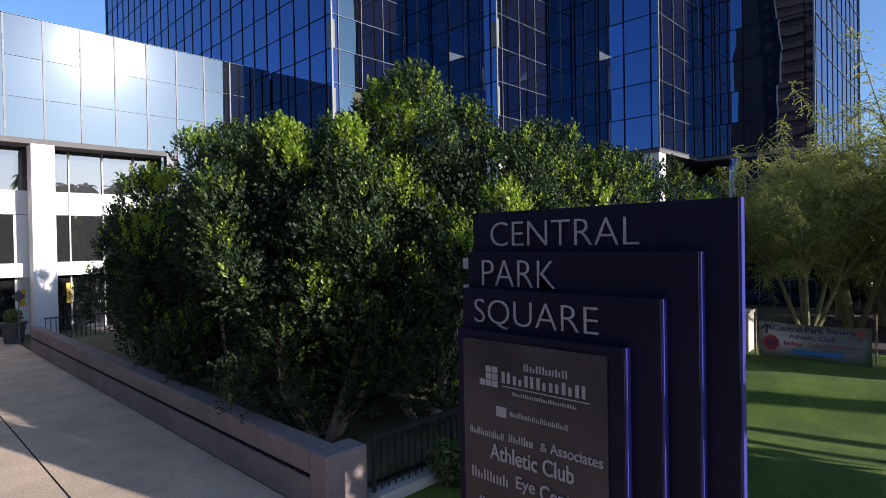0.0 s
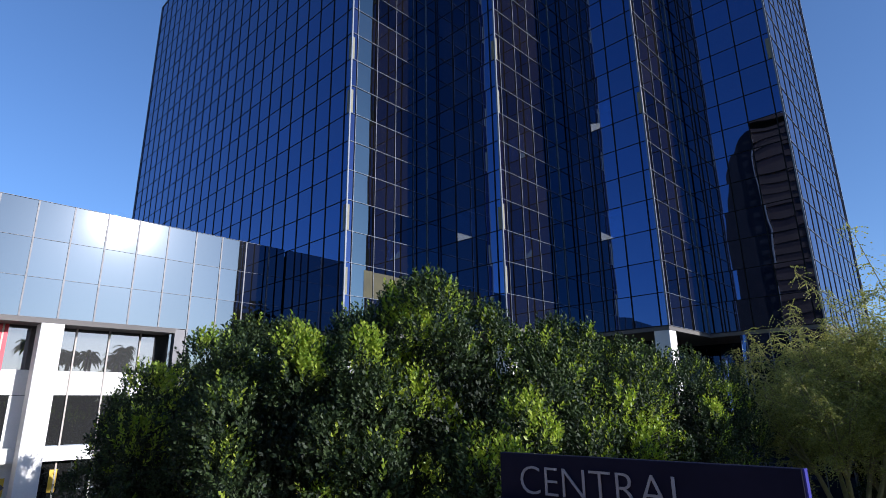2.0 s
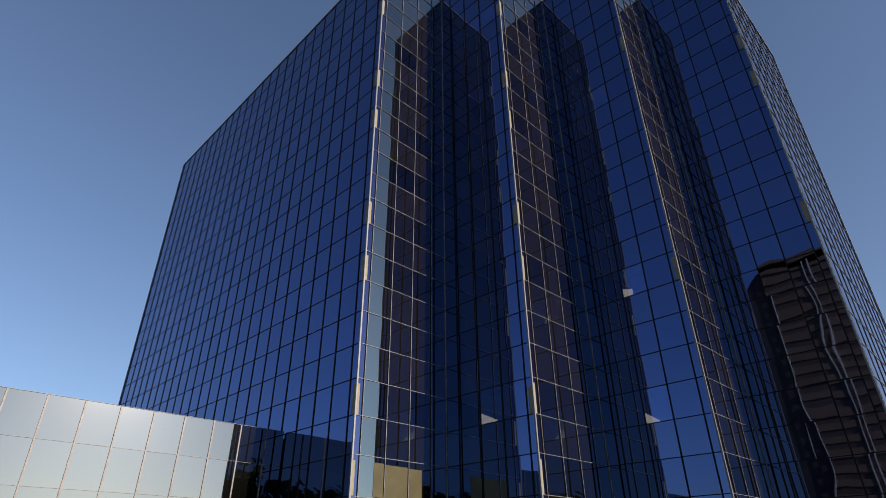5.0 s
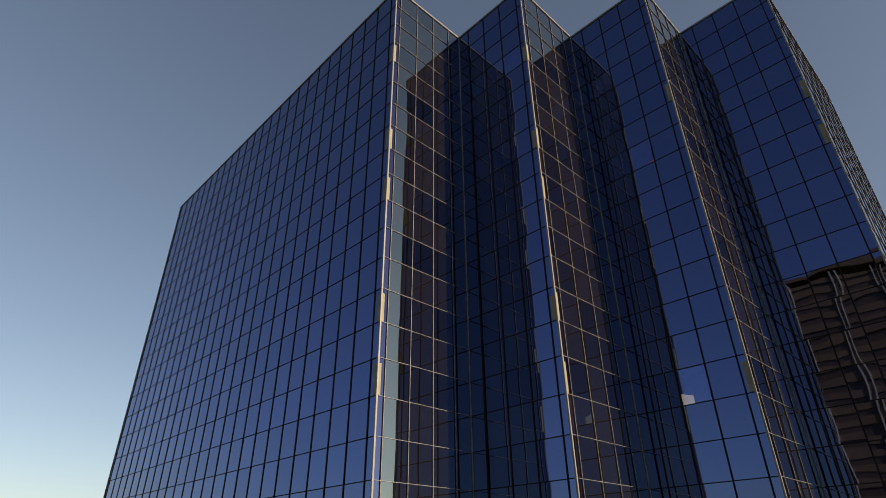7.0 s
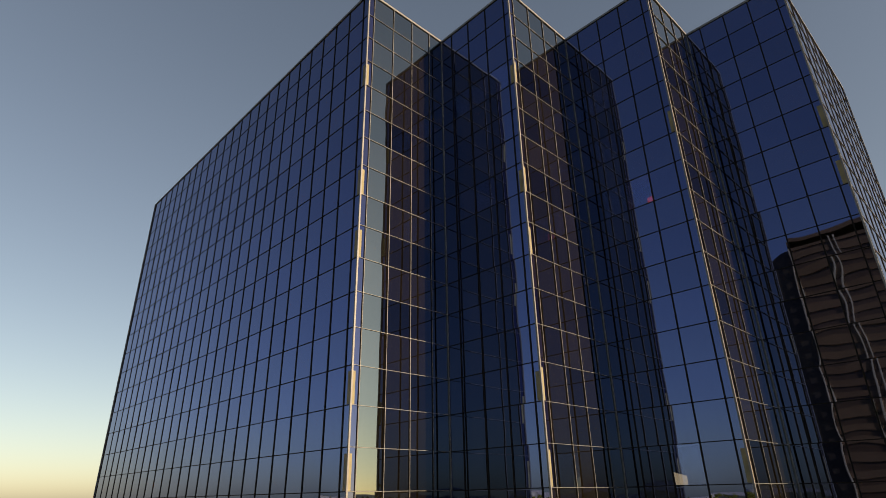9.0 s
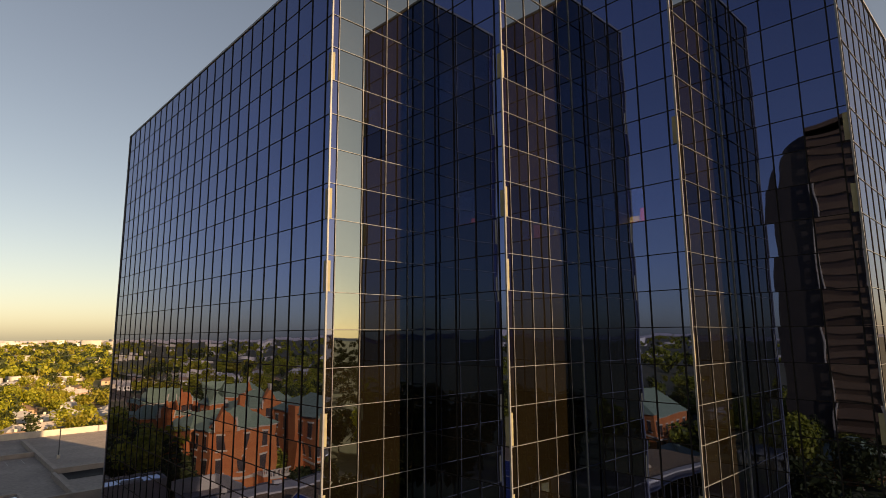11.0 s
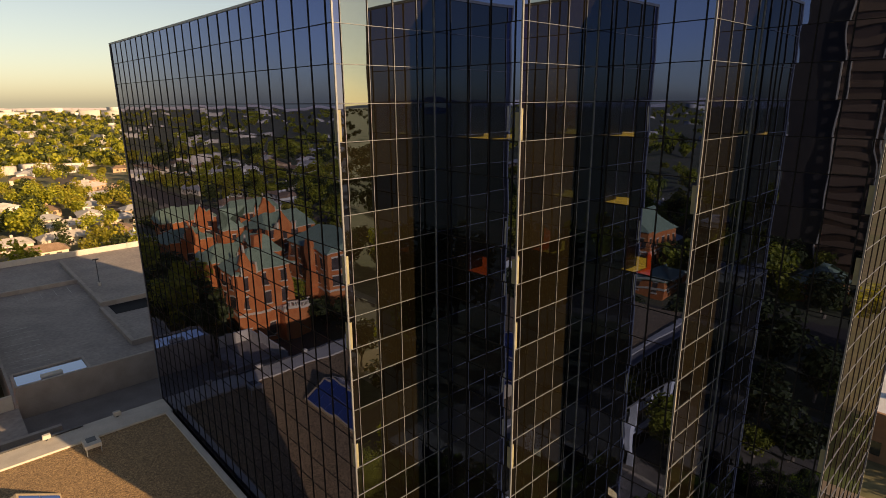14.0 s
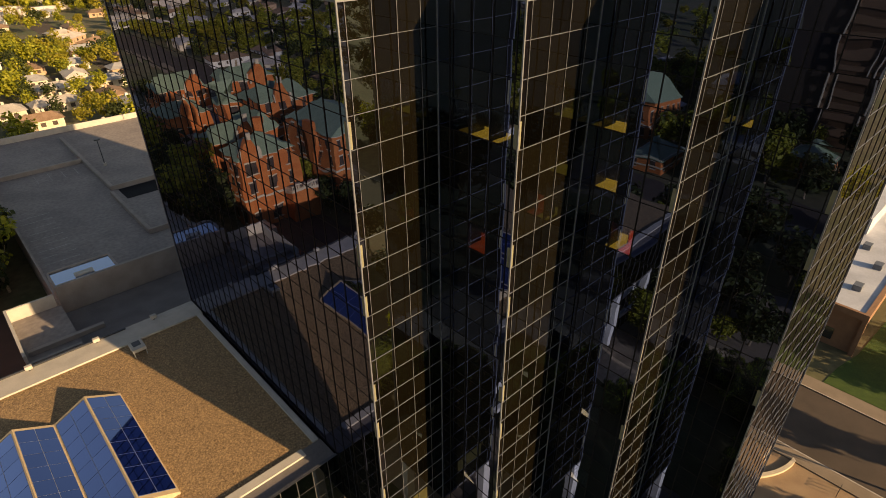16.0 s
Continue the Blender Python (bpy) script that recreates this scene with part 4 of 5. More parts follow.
letters("Trial Membership", 2.90, -21.75, -23.2, 0.58, 0.72, RED_PRINT, banner, binv, 0.0)
of(block("print_bar", BLUE_PRINT, 2.89, 2.9, -22.7, -21.3, 0.32, 0.46, banner), binv)
bm = bmesh.new()
ring = [bm.verts.new((2.895, -20.68 + (0.29 if k % 2 else 0.23) * math.cos(k * math.pi / 16), 0.62 + (0.29 if k % 2 else 0.23) * math.sin(k * math.pi / 16))) for k in range(32)]
bm.faces.new(ring)
of(part("red_seal", bm, RED_PRINT, banner, "red saw-edged seal"), binv)
for i in range(3):
    of(block("seal_bar", NAVY, 2.885, 2.89, -20.76 + 0.1 * i - 0.06, -20.76 + 0.1 * i, 0.55, 0.68, banner), binv)
for y, mat in ((-20.56, NAVY), (-23.12, RED_PRINT)):                # arrows that point up at both ends
    bm = bmesh.new()
    bm.faces.new([bm.verts.new((2.893, y + dy, 1.0 + dz)) for dy, dz in ((-0.17, 0.08), (-0.17, 0.02), (0, 0.16), (0.17, 0.02), (0.17, 0.08), (0, 0.24))])
    bm.faces.new([bm.verts.new((2.891, y + dy, 1.0 + dz)) for dy, dz in ((-0.03, -0.1), (0.03, -0.1), (0.03, 0.15), (-0.03, 0.15))])
    of(part("arrow", bm, mat, banner, "printed arrow"), binv)
for i in range(5):
    of(block("print_bar", RED_PRINT, 2.89, 2.9, -21.13 - 0.11 * i, -21.06 - 0.11 * i, 0.58, 0.58 + (0.12, 0.1, 0.13, 0.09, 0.09)[i], banner, "small red lettering bar"), binv)
for y in (-20.2, -23.5):
    bm = bmesh.new()
    tube(bm, (3.0, y, 0), (3.0, y, 1.75), 0.03, 0.025)
    of(part("post", bm, BARK, banner), binv)
pillar = thing("gate_pillar", "short pale stucco pillar at the edge of the lawn", "pillar", at=(3.6, -19.6, 0))
of(block("shaft", CREAM, 3.3, 3.9, -19.9, -19.35, 0, 1.5, pillar, bevel=0.02), Matrix.Translation((-3.6, 19.6, 0)))
of(block("cap", CREAM, 3.25, 3.95, -19.95, -19.3, 1.5, 1.58, pillar), Matrix.Translation((-3.6, 19.6, 0)))


# ---- leafy trees
def leaves(rng, blobs, count, size, shell=0.55, flat=0.5, slim=0.4):
    """Many small leaves through and over a set of round clumps (centre, radii)."""
    verts, faces = [], []
    weights = [b[1][0] * b[1][1] + b[1][1] * b[1][2] for b in blobs]
    picks = rng.choices(blobs, weights, k=count)
    for c, r in picks:
        d = Vector((rng.gauss(0, 1), rng.gauss(0, 1), rng.gauss(0, 1))).normalized()
        k = shell + (1 - shell) * rng.random() ** 0.5
        k *= 1 + 0.2 * noise.noise(Vector(c) * 1.3 + d * 2.2)
        p = Vector((c[0] + d.x * r[0] * k, c[1] + d.y * r[1] * k, c[2] + d.z * r[2] * k))
        up = (d + Vector((rng.gauss(0, flat), rng.gauss(0, flat), rng.gauss(0.3, flat)))).normalized()
        a = up.orthogonal().normalized()
        a.rotate(Matrix.Rotation(rng.random() * math.tau, 3, up))
        b = up.cross(a)
        s = size * (0.6 + 0.8 * rng.random())
        i = len(verts)
        verts += [p - a * s, p + b * s * slim + up * s * 0.12, p + a * s, p - b * s * slim + up * s * 0.12]
        faces.append((i, i + 1, i + 2, i + 3))
    return verts, faces


def leaf_mesh(name, data, mat):
    me = bpy.data.meshes.new(name)
    me.from_pydata([tuple(v) for v in data[0]], [], data[1])
    me.materials.append(mat)
    return me


def stuff_mesh(name, vs, fs, mat):
    me = bpy.data.meshes.new(name)
    me.vertices.add(len(vs))
    me.vertices.foreach_set("co", vs.astype(np.float32).ravel())
    me.loops.add(fs.size)
    me.loops.foreach_set("vertex_index", fs.astype(np.int32).ravel())
    me.polygons.add(len(fs))
    me.polygons.foreach_set("loop_start", np.arange(0, fs.size, 4, dtype=np.int32))
    me.polygons.foreach_set("loop_total", np.full(len(fs), 4, dtype=np.int32))
    me.update(calc_edges=True)
    me.materials.append(mat)
    return me


def unit(v):
    return v / np.maximum(np.linalg.norm(v, axis=1, keepdims=True), 1e-9)


def sprig_leaves(gen, p, way, size, leaves_on=8, gap=0.034):
    """Leaves set in a spiral along short shoots: p the feet, way the directions."""
    n = len(p)
    u = unit(np.cross(way, gen.normal(size=(n, 3))))
    v = np.cross(way, u)
    grow = gen.uniform(0.75, 1.25, (n, 1))
    phase = gen.uniform(0, math.tau, (n, 1))
    out = []
    for k in range(leaves_on):
        turn = phase + 2.4 * k
        a = np.cos(turn) * u + np.sin(turn) * v
        q = p + way * (gap * k) * grow
        tip = unit(way * 0.8 + a * (0.85 - 0.05 * k)) * size * grow * (1.1 - 0.05 * k)
        side = np.cross(way, a) * size * grow * 0.25
        out.append(np.stack((q, q + tip * 0.55 + side, q + tip, q + tip * 0.55 - side), 1))
    vs = np.concatenate(out).reshape(-1, 3)
    return vs, np.arange(len(vs)).reshape(-1, 4)


def ficus(x, y, rad, top, seed, shoots=5200, size=0.066, base=0.75):
    """A dense clipped tree: clumps of upright leafy shoots round a dark heart, with gaps between them."""
    rng, gen = random.Random(seed), np.random.default_rng(seed)
    t = thing("ficus_tree", "dense dark green clipped ficus tree in the planter", "tree", "ficus trees in the planter", at=(x, y, 0.2))
    bm = bmesh.new()
    for i in range(5):
        a = i * 1.26 + rng.random()
        foot, knee = (0.2 * math.cos(a), 0.2 * math.sin(a), 0), (0.75 * math.cos(a), 0.75 * math.sin(a), 0.75 + 0.3 * rng.random())
        head = (1.05 * math.cos(a + 0.4), 1.05 * math.sin(a + 0.4), 2.5)
        tube(bm, foot, knee, 0.11, 0.085)
        tube(bm, knee, head, 0.085, 0.04)
    part("trunk", bm, PALE_BARK, t, "pale grey-brown stems")
    mid, half = (top + base) / 2 - 0.2, (top - base) / 2
    feet, ways, lit_shoots = [], [], []
    clumps = 36
    for i in range(clumps):
        h = 1 - 2 * (i + 0.5) / clumps
        a = i * 2.39996 + rng.gauss(0, 0.3)
        d = np.array((math.sqrt(1 - h * h) * math.cos(a), math.sqrt(1 - h * h) * math.sin(a), h))
        e = (abs(d) ** 3).sum() ** (-1 / 3)                     # a boxy, clipped mass
        r = rad * (0.16 + 0.15 * rng.random())
        k = rng.choice((0.62, 0.76, 0.92, 1.02, 1.08))
        c = np.array((d[0] * (rad - 0.6 * r) * k * e, d[1] * (rad - 0.6 * r) * k * e, mid + d[2] * (half - 0.7 * r) * (0.9 + 0.1 * k) * e))
        n = int(shoots / clumps * (r / rad / 0.24) ** 2)
        q = unit(gen.normal(size=(n, 3)) + d * 0.45 + np.array((0, 0, 0.55)))
        q = q * gen.uniform(0.62, 1.06, (n, 1)) * np.array((1.0, 1.0, 1.3))
        feet.append(c + q * r)
        ways.append(unit(q * 0.7 + np.array((0, 0, 0.7)) + gen.normal(0, 0.2, (n, 3))))
        sunny = np.clip(unit(q) @ np.array((0.25, -0.78, 0.57)), 0, 1)             # bright shoots set sunward, so each clump's lit side is in the colour
        lit_shoots.append(gen.random(n) < (0.95 if rng.random() < 0.38 else 0.14) * sunny * (1.0 if c[2] > base + 0.38 * (top - base) else 0.45))
    feet, ways, lit_shoots = np.concatenate(feet), np.concatenate(ways), np.concatenate(lit_shoots)
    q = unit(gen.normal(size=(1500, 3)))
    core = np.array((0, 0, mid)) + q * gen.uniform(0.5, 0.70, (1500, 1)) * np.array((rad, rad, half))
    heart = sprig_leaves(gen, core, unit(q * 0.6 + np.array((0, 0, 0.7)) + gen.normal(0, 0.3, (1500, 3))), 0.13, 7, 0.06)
    vs, fs = sprig_leaves(gen, feet[~lit_shoots], ways[~lit_shoots], size)
    part("crown", stuff_mesh("crown", vs, fs, LEAF_FICUS), LEAF_FICUS, t)
    vs, fs = sprig_leaves(gen, feet[lit_shoots], ways[lit_shoots], size * 1.05, 9)
    part("new_growth", stuff_mesh("new_growth", vs, fs, LEAF_SHOOT), LEAF_SHOOT, t, "young shoots, yellow-green and bright as on a sunlit side")
    part("inner_leaves", stuff_mesh("inner_leaves", *heart, LEAF_HEART), LEAF_HEART, t, "inner leaves, shade put into their dark colour")
    return t


for i, (x, y, r, top) in enumerate(((-11.8, -16.2, 2.15, 6.2), (-9.6, -16.8, 2.45, 7.3), (-11.3, -12.8, 2.4, 6.8), (-11.2, -8.8, 2.4, 6.1), (-10.8, -5.0, 2.3, 5.5),
                                    (-9.6, -1.6, 2.0, 5.0), (-6.4, -17.3, 2.3, 6.7), (-3.2, -17.2, 2.3, 6.6), (0.6, -17.0, 2.3, 6.4), (4.2, -17.0, 2.2, 6.2),
                                    (-7.6, -13.2, 2.6, 7.4))):
    ficus(x, y, r, top, 20 + i, *((7000, 0.102) if i < 3 else (5000, 0.104) if i in (3, 4, 6, 7) else (3400, 0.104)))


def shrub(x, y, r, h, seed, mat, label):
    rng = random.Random(seed)
    t = thing("shrub", label, "shrub", at=(x, y, 0))
    blobs = [((rng.gauss(0, r * 0.4), rng.gauss(0, r * 0.4), h * (0.3 + 0.4 * rng.random())), (r * 0.5, r * 0.5, h * 0.35)) for _ in range(9)]
    bm = bmesh.new()
    for k in range(5):
        tube(bm, (0, 0, 0), (rng.gauss(0, r * 0.3), rng.gauss(0, r * 0.3), h * 0.6), 0.02, 0.008, 5)
    part("stems", bm, BARK, t)
    part("foliage", leaf_mesh("foliage", leaves(rng, blobs, 1800, 0.06, 0.3), mat), mat, t)


LEAF_SHRUB = leaf_material("shrub_leaf", (0.06, 0.085, 0.02), (0.13, 0.15, 0.04), 0.3)
shrub(-11.2, -19.6, 0.6, 0.9, 71, LEAF_SHRUB, "small yellow-green shrub below the railing")
for i, (x, y) in enumerate(((20.5, -21.6), (22.0, -23.0), (23.5, -24.4), (21.5, -26), (25, -22), (26, -26.5), (24, -19.9), (17.5, -19.9))):
    shrub(x, y, 1.1, 1.5, 80 + i, LEAF_FICUS, "dark green rounded shrub beyond the drive")


def palo_verde(x, y, seed, size):
    """An airy desert tree: green limbs, drooping sprays of tiny leaflets."""
    rng = random.Random(seed)
    t = thing("palo_verde_tree", "airy yellow-green desert tree with fine drooping sprays", "tree", at=(x, y, 0))
    LIMB = material("green_limb", (0.16, 0.15, 0.06), 0.8, 0, (0.22, 0.19, 0.09), 5.0)
    bm = bmesh.new()
    verts, faces = [], []
    tips = []
    for i in range(5):
        a = i * math.tau / 5 + rng.random()
        p = Vector((0.1 * math.cos(a), 0.1 * math.sin(a), 0))
        q = p + Vector((0.8 * math.cos(a), 0.8 * math.sin(a), 2.2))
        tube(bm, p, q, 0.10, 0.07, 6)
        for j in range(7):
            b = a + rng.gauss(0, 0.7)
            e = q + Vector((math.cos(b) * (0.9 + 1.6 * rng.random()), math.sin(b) * (0.9 + 1.6 * rng.random()), 1.0 + 2.6 * rng.random()))
            tube(bm, q, e, 0.05, 0.022, 5)
            for k in range(7):
                c = rng.random() * math.tau
                s = q + (e - q) * (0.35 + 0.65 * rng.random())
                w = s + Vector((math.cos(c) * (0.6 + rng.random()), math.sin(c) * (0.6 + rng.random()), rng.gauss(0.5, 0.7)))
                tube(bm, s, w, 0.016, 0.005, 4)
                tips.append((s, w))
    part("trunk", bm, LIMB, t)
    for s, w in tips:
        for k in range(38):
            p = s + (w - s) * (0.2 + 0.9 * rng.random())
            way = Vector((rng.gauss(0, 1), rng.gauss(0, 1), rng.gauss(-0.35, 0.6))).normalized()
            side = way.orthogonal().normalized()
            n = 7
            for m in range(n):
                c = p + way * (0.055 * m) + Vector((0, 0, -0.004 * m * m))
                i = len(verts)
                u = side.copy()
                u.rotate(Matrix.Rotation(rng.random() * math.tau, 3, way))
                verts += [c, c + u * 0.022 + way * 0.02, c + way * 0.055, c - u * 0.022 + way * 0.02]
                faces.append((i, i + 1, i + 2, i + 3))
    part("crown", leaf_mesh("crown", (verts, faces), LEAF_PALO), LEAF_PALO, t)
    t.scale = (size, size, size)


palo_verde(7.4, -26.2, 5, 1.45)
palo_verde(10.6, -25.0, 6, 1.5)
palo_verde(13.8, -22.6, 8, 1.5)
palo_verde(7.2, -20.9, 9, 1.1)
palo_verde(10.6, -21.9, 12, 1.3)

# ---- pot with a small plant beside the entrance, small diamond board on a post
POT = material("dark_pot", (0.07, 0.06, 0.06), 0.7, 0, (0.10, 0.09, 0.085), 3.0)
pot = thing("plant_pot", "dark round planter pot with a small green plant", "plant pot", at=(-13.6, 5.3, 0))
bm = bmesh.new()
tube(bm, (0, 0, 0), (0, 0, 0.85), 0.34, 0.48, 20)
tube(bm, (0, 0, 0.85), (0, 0, 0.95), 0.54, 0.54, 20)
part("pot", bm, POT, pot)
rng = random.Random(77)
part("plant", leaf_mesh("plant", leaves(rng, [((0, 0, 1.2), (0.35, 0.35, 0.35))], 500, 0.09, 0.1), LEAF_SHRUB), LEAF_SHRUB, pot)
board = thing("diamond_sign", "small dark diamond-shaped board on a thin post", "sign", at=(-13.5, 4.6, 0))
bm = bmesh.new()
tube(bm, (0, 0, 0), (0, 0, 2.3), 0.025, 0.025)
part("post", bm, ALUMINIUM, board)
bm = bmesh.new()
box(bm, -0.19, 0.19, -0.045, -0.03, -0.19, 0.19)
ob = part("plate", bm, POT, board)
ob.matrix_basis = pose(0, 0, 2.12, 0, 45, 0)
# ---- low building across the side street
LOW_WALL = material("brown_stucco", (0.30, 0.16, 0.09), 0.9, 0, (0.24, 0.13, 0.075), 0.7, 0.06, 12)
WHITE_ROOF = material("white_membrane_roof", (0.50, 0.52, 0.57), 0.7, 0, (0.38, 0.40, 0.45), 0.25, 0.05, 3)
low = thing("low_office", "low brown building with a flat white roof", "building", at=(90, 5, 0))
inv = Matrix.Translation((-90, -5, 0))
of(block("wall", LOW_WALL, 71.4, 125, -18.7, 40, 0, 7.0, low), inv)
of(block("roof", WHITE_ROOF, 71.3, 124.5, -18.6, 39.5, 7.0, 7.12, low, "flat white membrane roof"), inv)
of(block("roof_edge", LOW_WALL, 70.8, 71.3, -19.3, 40, 6.3, 7.35, low, "brown roof edge"), inv)
of(block("roof_edge", LOW_WALL, 71.3, 125, -19.3, -18.6, 6.3, 7.35, low, "brown roof edge"), inv)
of(block("porch_post", LOW_WALL, 70.8, 71.4, -19.3, -18.7, 0, 6.3, low, "brown corner post"), inv)
of(block("raised_roof", WHITE_ROOF, 98, 120, -12, 10, 7.12, 10.2, low, "raised white roof"), inv)
for k, (x, y) in enumerate(((80, -13), (88, -9), (84, -4), (92, -14), (77, -16.5), (86, -17))):
    of(block("roof_unit", ALUMINIUM, x, x + 1.6, y, y + 1.2, 7.12, 8.0, low, "small grey roof unit", bevel=0.05), inv)
for y in (-16, -11, -6, 0, 8):
    of(block("window", LOBBY_GLASS, 71.36, 71.38, y, y + 3, 1.0, 3.0, low, "dark window"), inv)
bm = bmesh.new()
gv = [bm.verts.new(c) for c in ((62.0, -60, 0.05), (84, -60, 0.05), (84, -20.5, 0.05), (72, -19.8, 0.05), (66.5, -18.6, 0.05), (62.0, -18.2, 0.05))]
bm.faces.new(gv)
tagged(part("lawn", bm, SHADED_GRASS), "green lawn beside the side street", "lawn", kind="structure")
curb = thing("curved_kerb", "low curved white kerb in the gravel bed", "kerb", at=(42, -19, 0))
bm = bmesh.new()
prev = None
for k in range(13):
    f = k / 12
    p = Vector((45.0 - 5.8 * f, -20.2 + 2.3 * f * f, 0.0))
    ring = [bm.verts.new(p + Vector(o)) for o in ((-0.15, -0.2, 0), (-0.15, -0.2, 0.35), (0.15, 0.2, 0.35), (0.15, 0.2, 0))]
    if prev:
        for i in range(4):
            bm.faces.new((prev[i], prev[(i + 1) % 4], ring[(i + 1) % 4], ring[i]))
    else:
        bm.faces.new(ring)
    prev = ring
bm.faces.new(prev[::-1])
bmesh.ops.recalc_face_normals(bm, faces=bm.faces)
of(part("stone", bm, CREAM, curb), Matrix.Translation((-42, 19, 0)))
rack = thing("bicycle_rack", "black looped metal bicycle rack on the pavement", "bicycle rack", at=(43.9, -25.2, 0.01))
for k in range(3):
    bm = bmesh.new()
    pts = [Vector((0.55 * k - 0.55 + 0.26 * math.cos(u), 0, 0.5 + 0.4 * math.sin(u))) for u in [math.pi * j / 8 for j in range(9)]]
    pts = [Vector((pts[0].x, 0, 0))] + pts + [Vector((pts[-1].x, 0, 0))]
    for p, q in zip(pts, pts[1:]):
        tube(bm, p, q, 0.035, 0.035, 6)
    part("loop", bm, RAIL_BLACK, rack)
for y0, y1, z in ((-120, 200, 0.15),):
    for x in (46.6, 59.2):
        tagged(block("kerb", CONCRETE_PALE, x, x + 0.16, y0, y1, 0, z + 0.004), "pale concrete kerb", "kerb", kind="structure")

# ---- brick buildings with green roofs west of the tower
WINDOW_DARK = material("dark_window", (0.06, 0.045, 0.04), 0.25, 0, (0.09, 0.07, 0.06), 1.0)


def brick_wing(name, x0, x1, y0, y1, eave, ridge, along='x', gables=True):
    """A brick wing with a copper roof, gable walls, cream bands and rows of windows."""
    cx, cy = (x0 + x1) / 2, (y0 + y1) / 2
    w = thing(name, "red brick building with green copper roofs and cream trim", "building", "brick buildings by the avenue", at=(cx, cy, 0))
    inv = Matrix.Translation((-cx, -cy, 0))
    of(block("wall", BRICK_RED, x0, x1, y0, y1, 0, eave, w, "red brick wall"), inv)
    bm = bmesh.new()
    o = 0.5
    if along == 'x':
        a = [(x0 - o, y0 - o, eave), (x1 + o, y0 - o, eave), (x1 + o, y1 + o, eave), (x0 - o, y1 + o, eave), (x0 + (2.5 if gables else 6), cy, ridge), (x1 - (2.5 if gables else 6), cy, ridge)]
        fs = ((0, 1, 5, 4), (2, 3, 4, 5), (1, 2, 5), (3, 0, 4), (3, 2, 1, 0))
    else:
        a = [(x0 - o, y0 - o, eave), (x1 + o, y0 - o, eave), (x1 + o, y1 + o, eave), (x0 - o, y1 + o, eave), (cx, y0 + (2.5 if gables else 6), ridge), (cx, y1 - (2.5 if gables else 6), ridge)]
        fs = ((1, 2, 5, 4), (3, 0, 4, 5), (0, 1, 4), (2, 3, 5), (3, 2, 1, 0))
    v = [bm.verts.new(c) for c in a]
    for f in fs:
        bm.faces.new([v[i] for i in f])
    bmesh.ops.recalc_face_normals(bm, faces=bm.faces)
    of(part("roof", bm, COPPER_GREEN, w, "green copper roof"), inv)
    for z in (eave * 0.42, eave * 0.98):
        of(block("band", CREAM, x0 - 0.15, x1 + 0.15, y0 - 0.15, y1 + 0.15, z, z + 0.45, w, "cream stone band"), inv)
    for z in (1.2, eave * 0.42 + 1.4, eave * 0.42 + 5.4):
        if z + 2.6 > eave:
            continue
        n = int((x1 - x0) / 3.4)
        for i in range(n):
            x = x0 + (i + 0.5) * (x1 - x0) / n
            ob = of(block("window", WINDOW_DARK, x - 0.65, x + 0.65, y0 - 0.05, y0 + 0.1, z, z + 2.4, w, "dark tall window"), inv)
            block("sill", CREAM, x - 0.8, x + 0.8, y0 - 0.16, y0 + 0.1, z - 0.22, z - 0.004, ob, "cream stone sill")
            block("lintel", CREAM, x - 0.8, x + 0.8, y0 - 0.09, y0 + 0.1, z + 2.404, z + 2.7, ob, "cream stone lintel")
        n = int((y1 - y0) / 3.4)
        for i in range(n):
            y = y0 + (i + 0.5) * (y1 - y0) / n
            ob = of(block("window", WINDOW_DARK, x1 - 0.1, x1 + 0.05, y - 0.65, y + 0.65, z, z + 2.4, w, "dark tall window"), inv)
            block("sill", CREAM, x1 - 0.1, x1 + 0.16, y - 0.8, y + 0.8, z - 0.22, z - 0.004, ob, "cream stone sill")
            block("lintel", CREAM, x1 - 0.1, x1 + 0.09, y - 0.8, y + 0.8, z + 2.404, z + 2.7, ob, "cream stone lintel")
    return w, inv


def gable(w, inv, x0, x1, y, z0, z1, depth=1.2):
    bm = bmesh.new()
    cx = (x0 + x1) / 2
    a = [bm.verts.new((x, y, z)) for x, z in ((x0, z0), (x1, z0), (x1, z0 + 1.0), (cx, z1), (x0, z0 + 1.0))]
    b = [bm.verts.new((v.co.x, y + depth, v.co.z)) for v in a]
    bm.faces.new(a)
    bm.faces.new(b[::-1])
    for i in range(5):
        j = (i + 1) % 5
        bm.faces.new((a[j], a[i], b[i], b[j]))
    bmesh.ops.recalc_face_normals(bm, faces=bm.faces)
    of(part("gable", bm, BRICK_RED, w, "pointed brick gable"), inv)
    for s in (x0, x1 - 0.4):
        of(block("pinnacle", CREAM, s, s + 0.4, y - 0.1, y + 0.4, z0, z0 + 2.4, w, "cream pinnacle"), inv)
    of(block("pinnacle", CREAM, cx - 0.25, cx + 0.25, y - 0.1, y + 0.4, z1 - 0.3, z1 + 1.2, w, "cream pinnacle"), inv)


w, inv = brick_wing("brick_school", -37.5, -25.2, 78.5, 86.5, 15.4, 19.0, 'x', False)
of(block("chimney", BRICK_RED, -33.5, -32.2, 84, 85.3, 15, 21.0, w), inv)
of(block("terrace", CREAM, -28.5, -22.5, 74, 78.4, 0, 1.4, w, "cream terrace wall"), inv)
of(block("porch", BRICK_RED, -39.4, -33.5, 75.4, 78.4, 0, 6.6, w, "low brick porch under the balcony"), inv)
of(block("balcony", CREAM, -39.6, -33.3, 75.2, 78.45, 6.6, 7.1, w, "cream balcony"), inv)
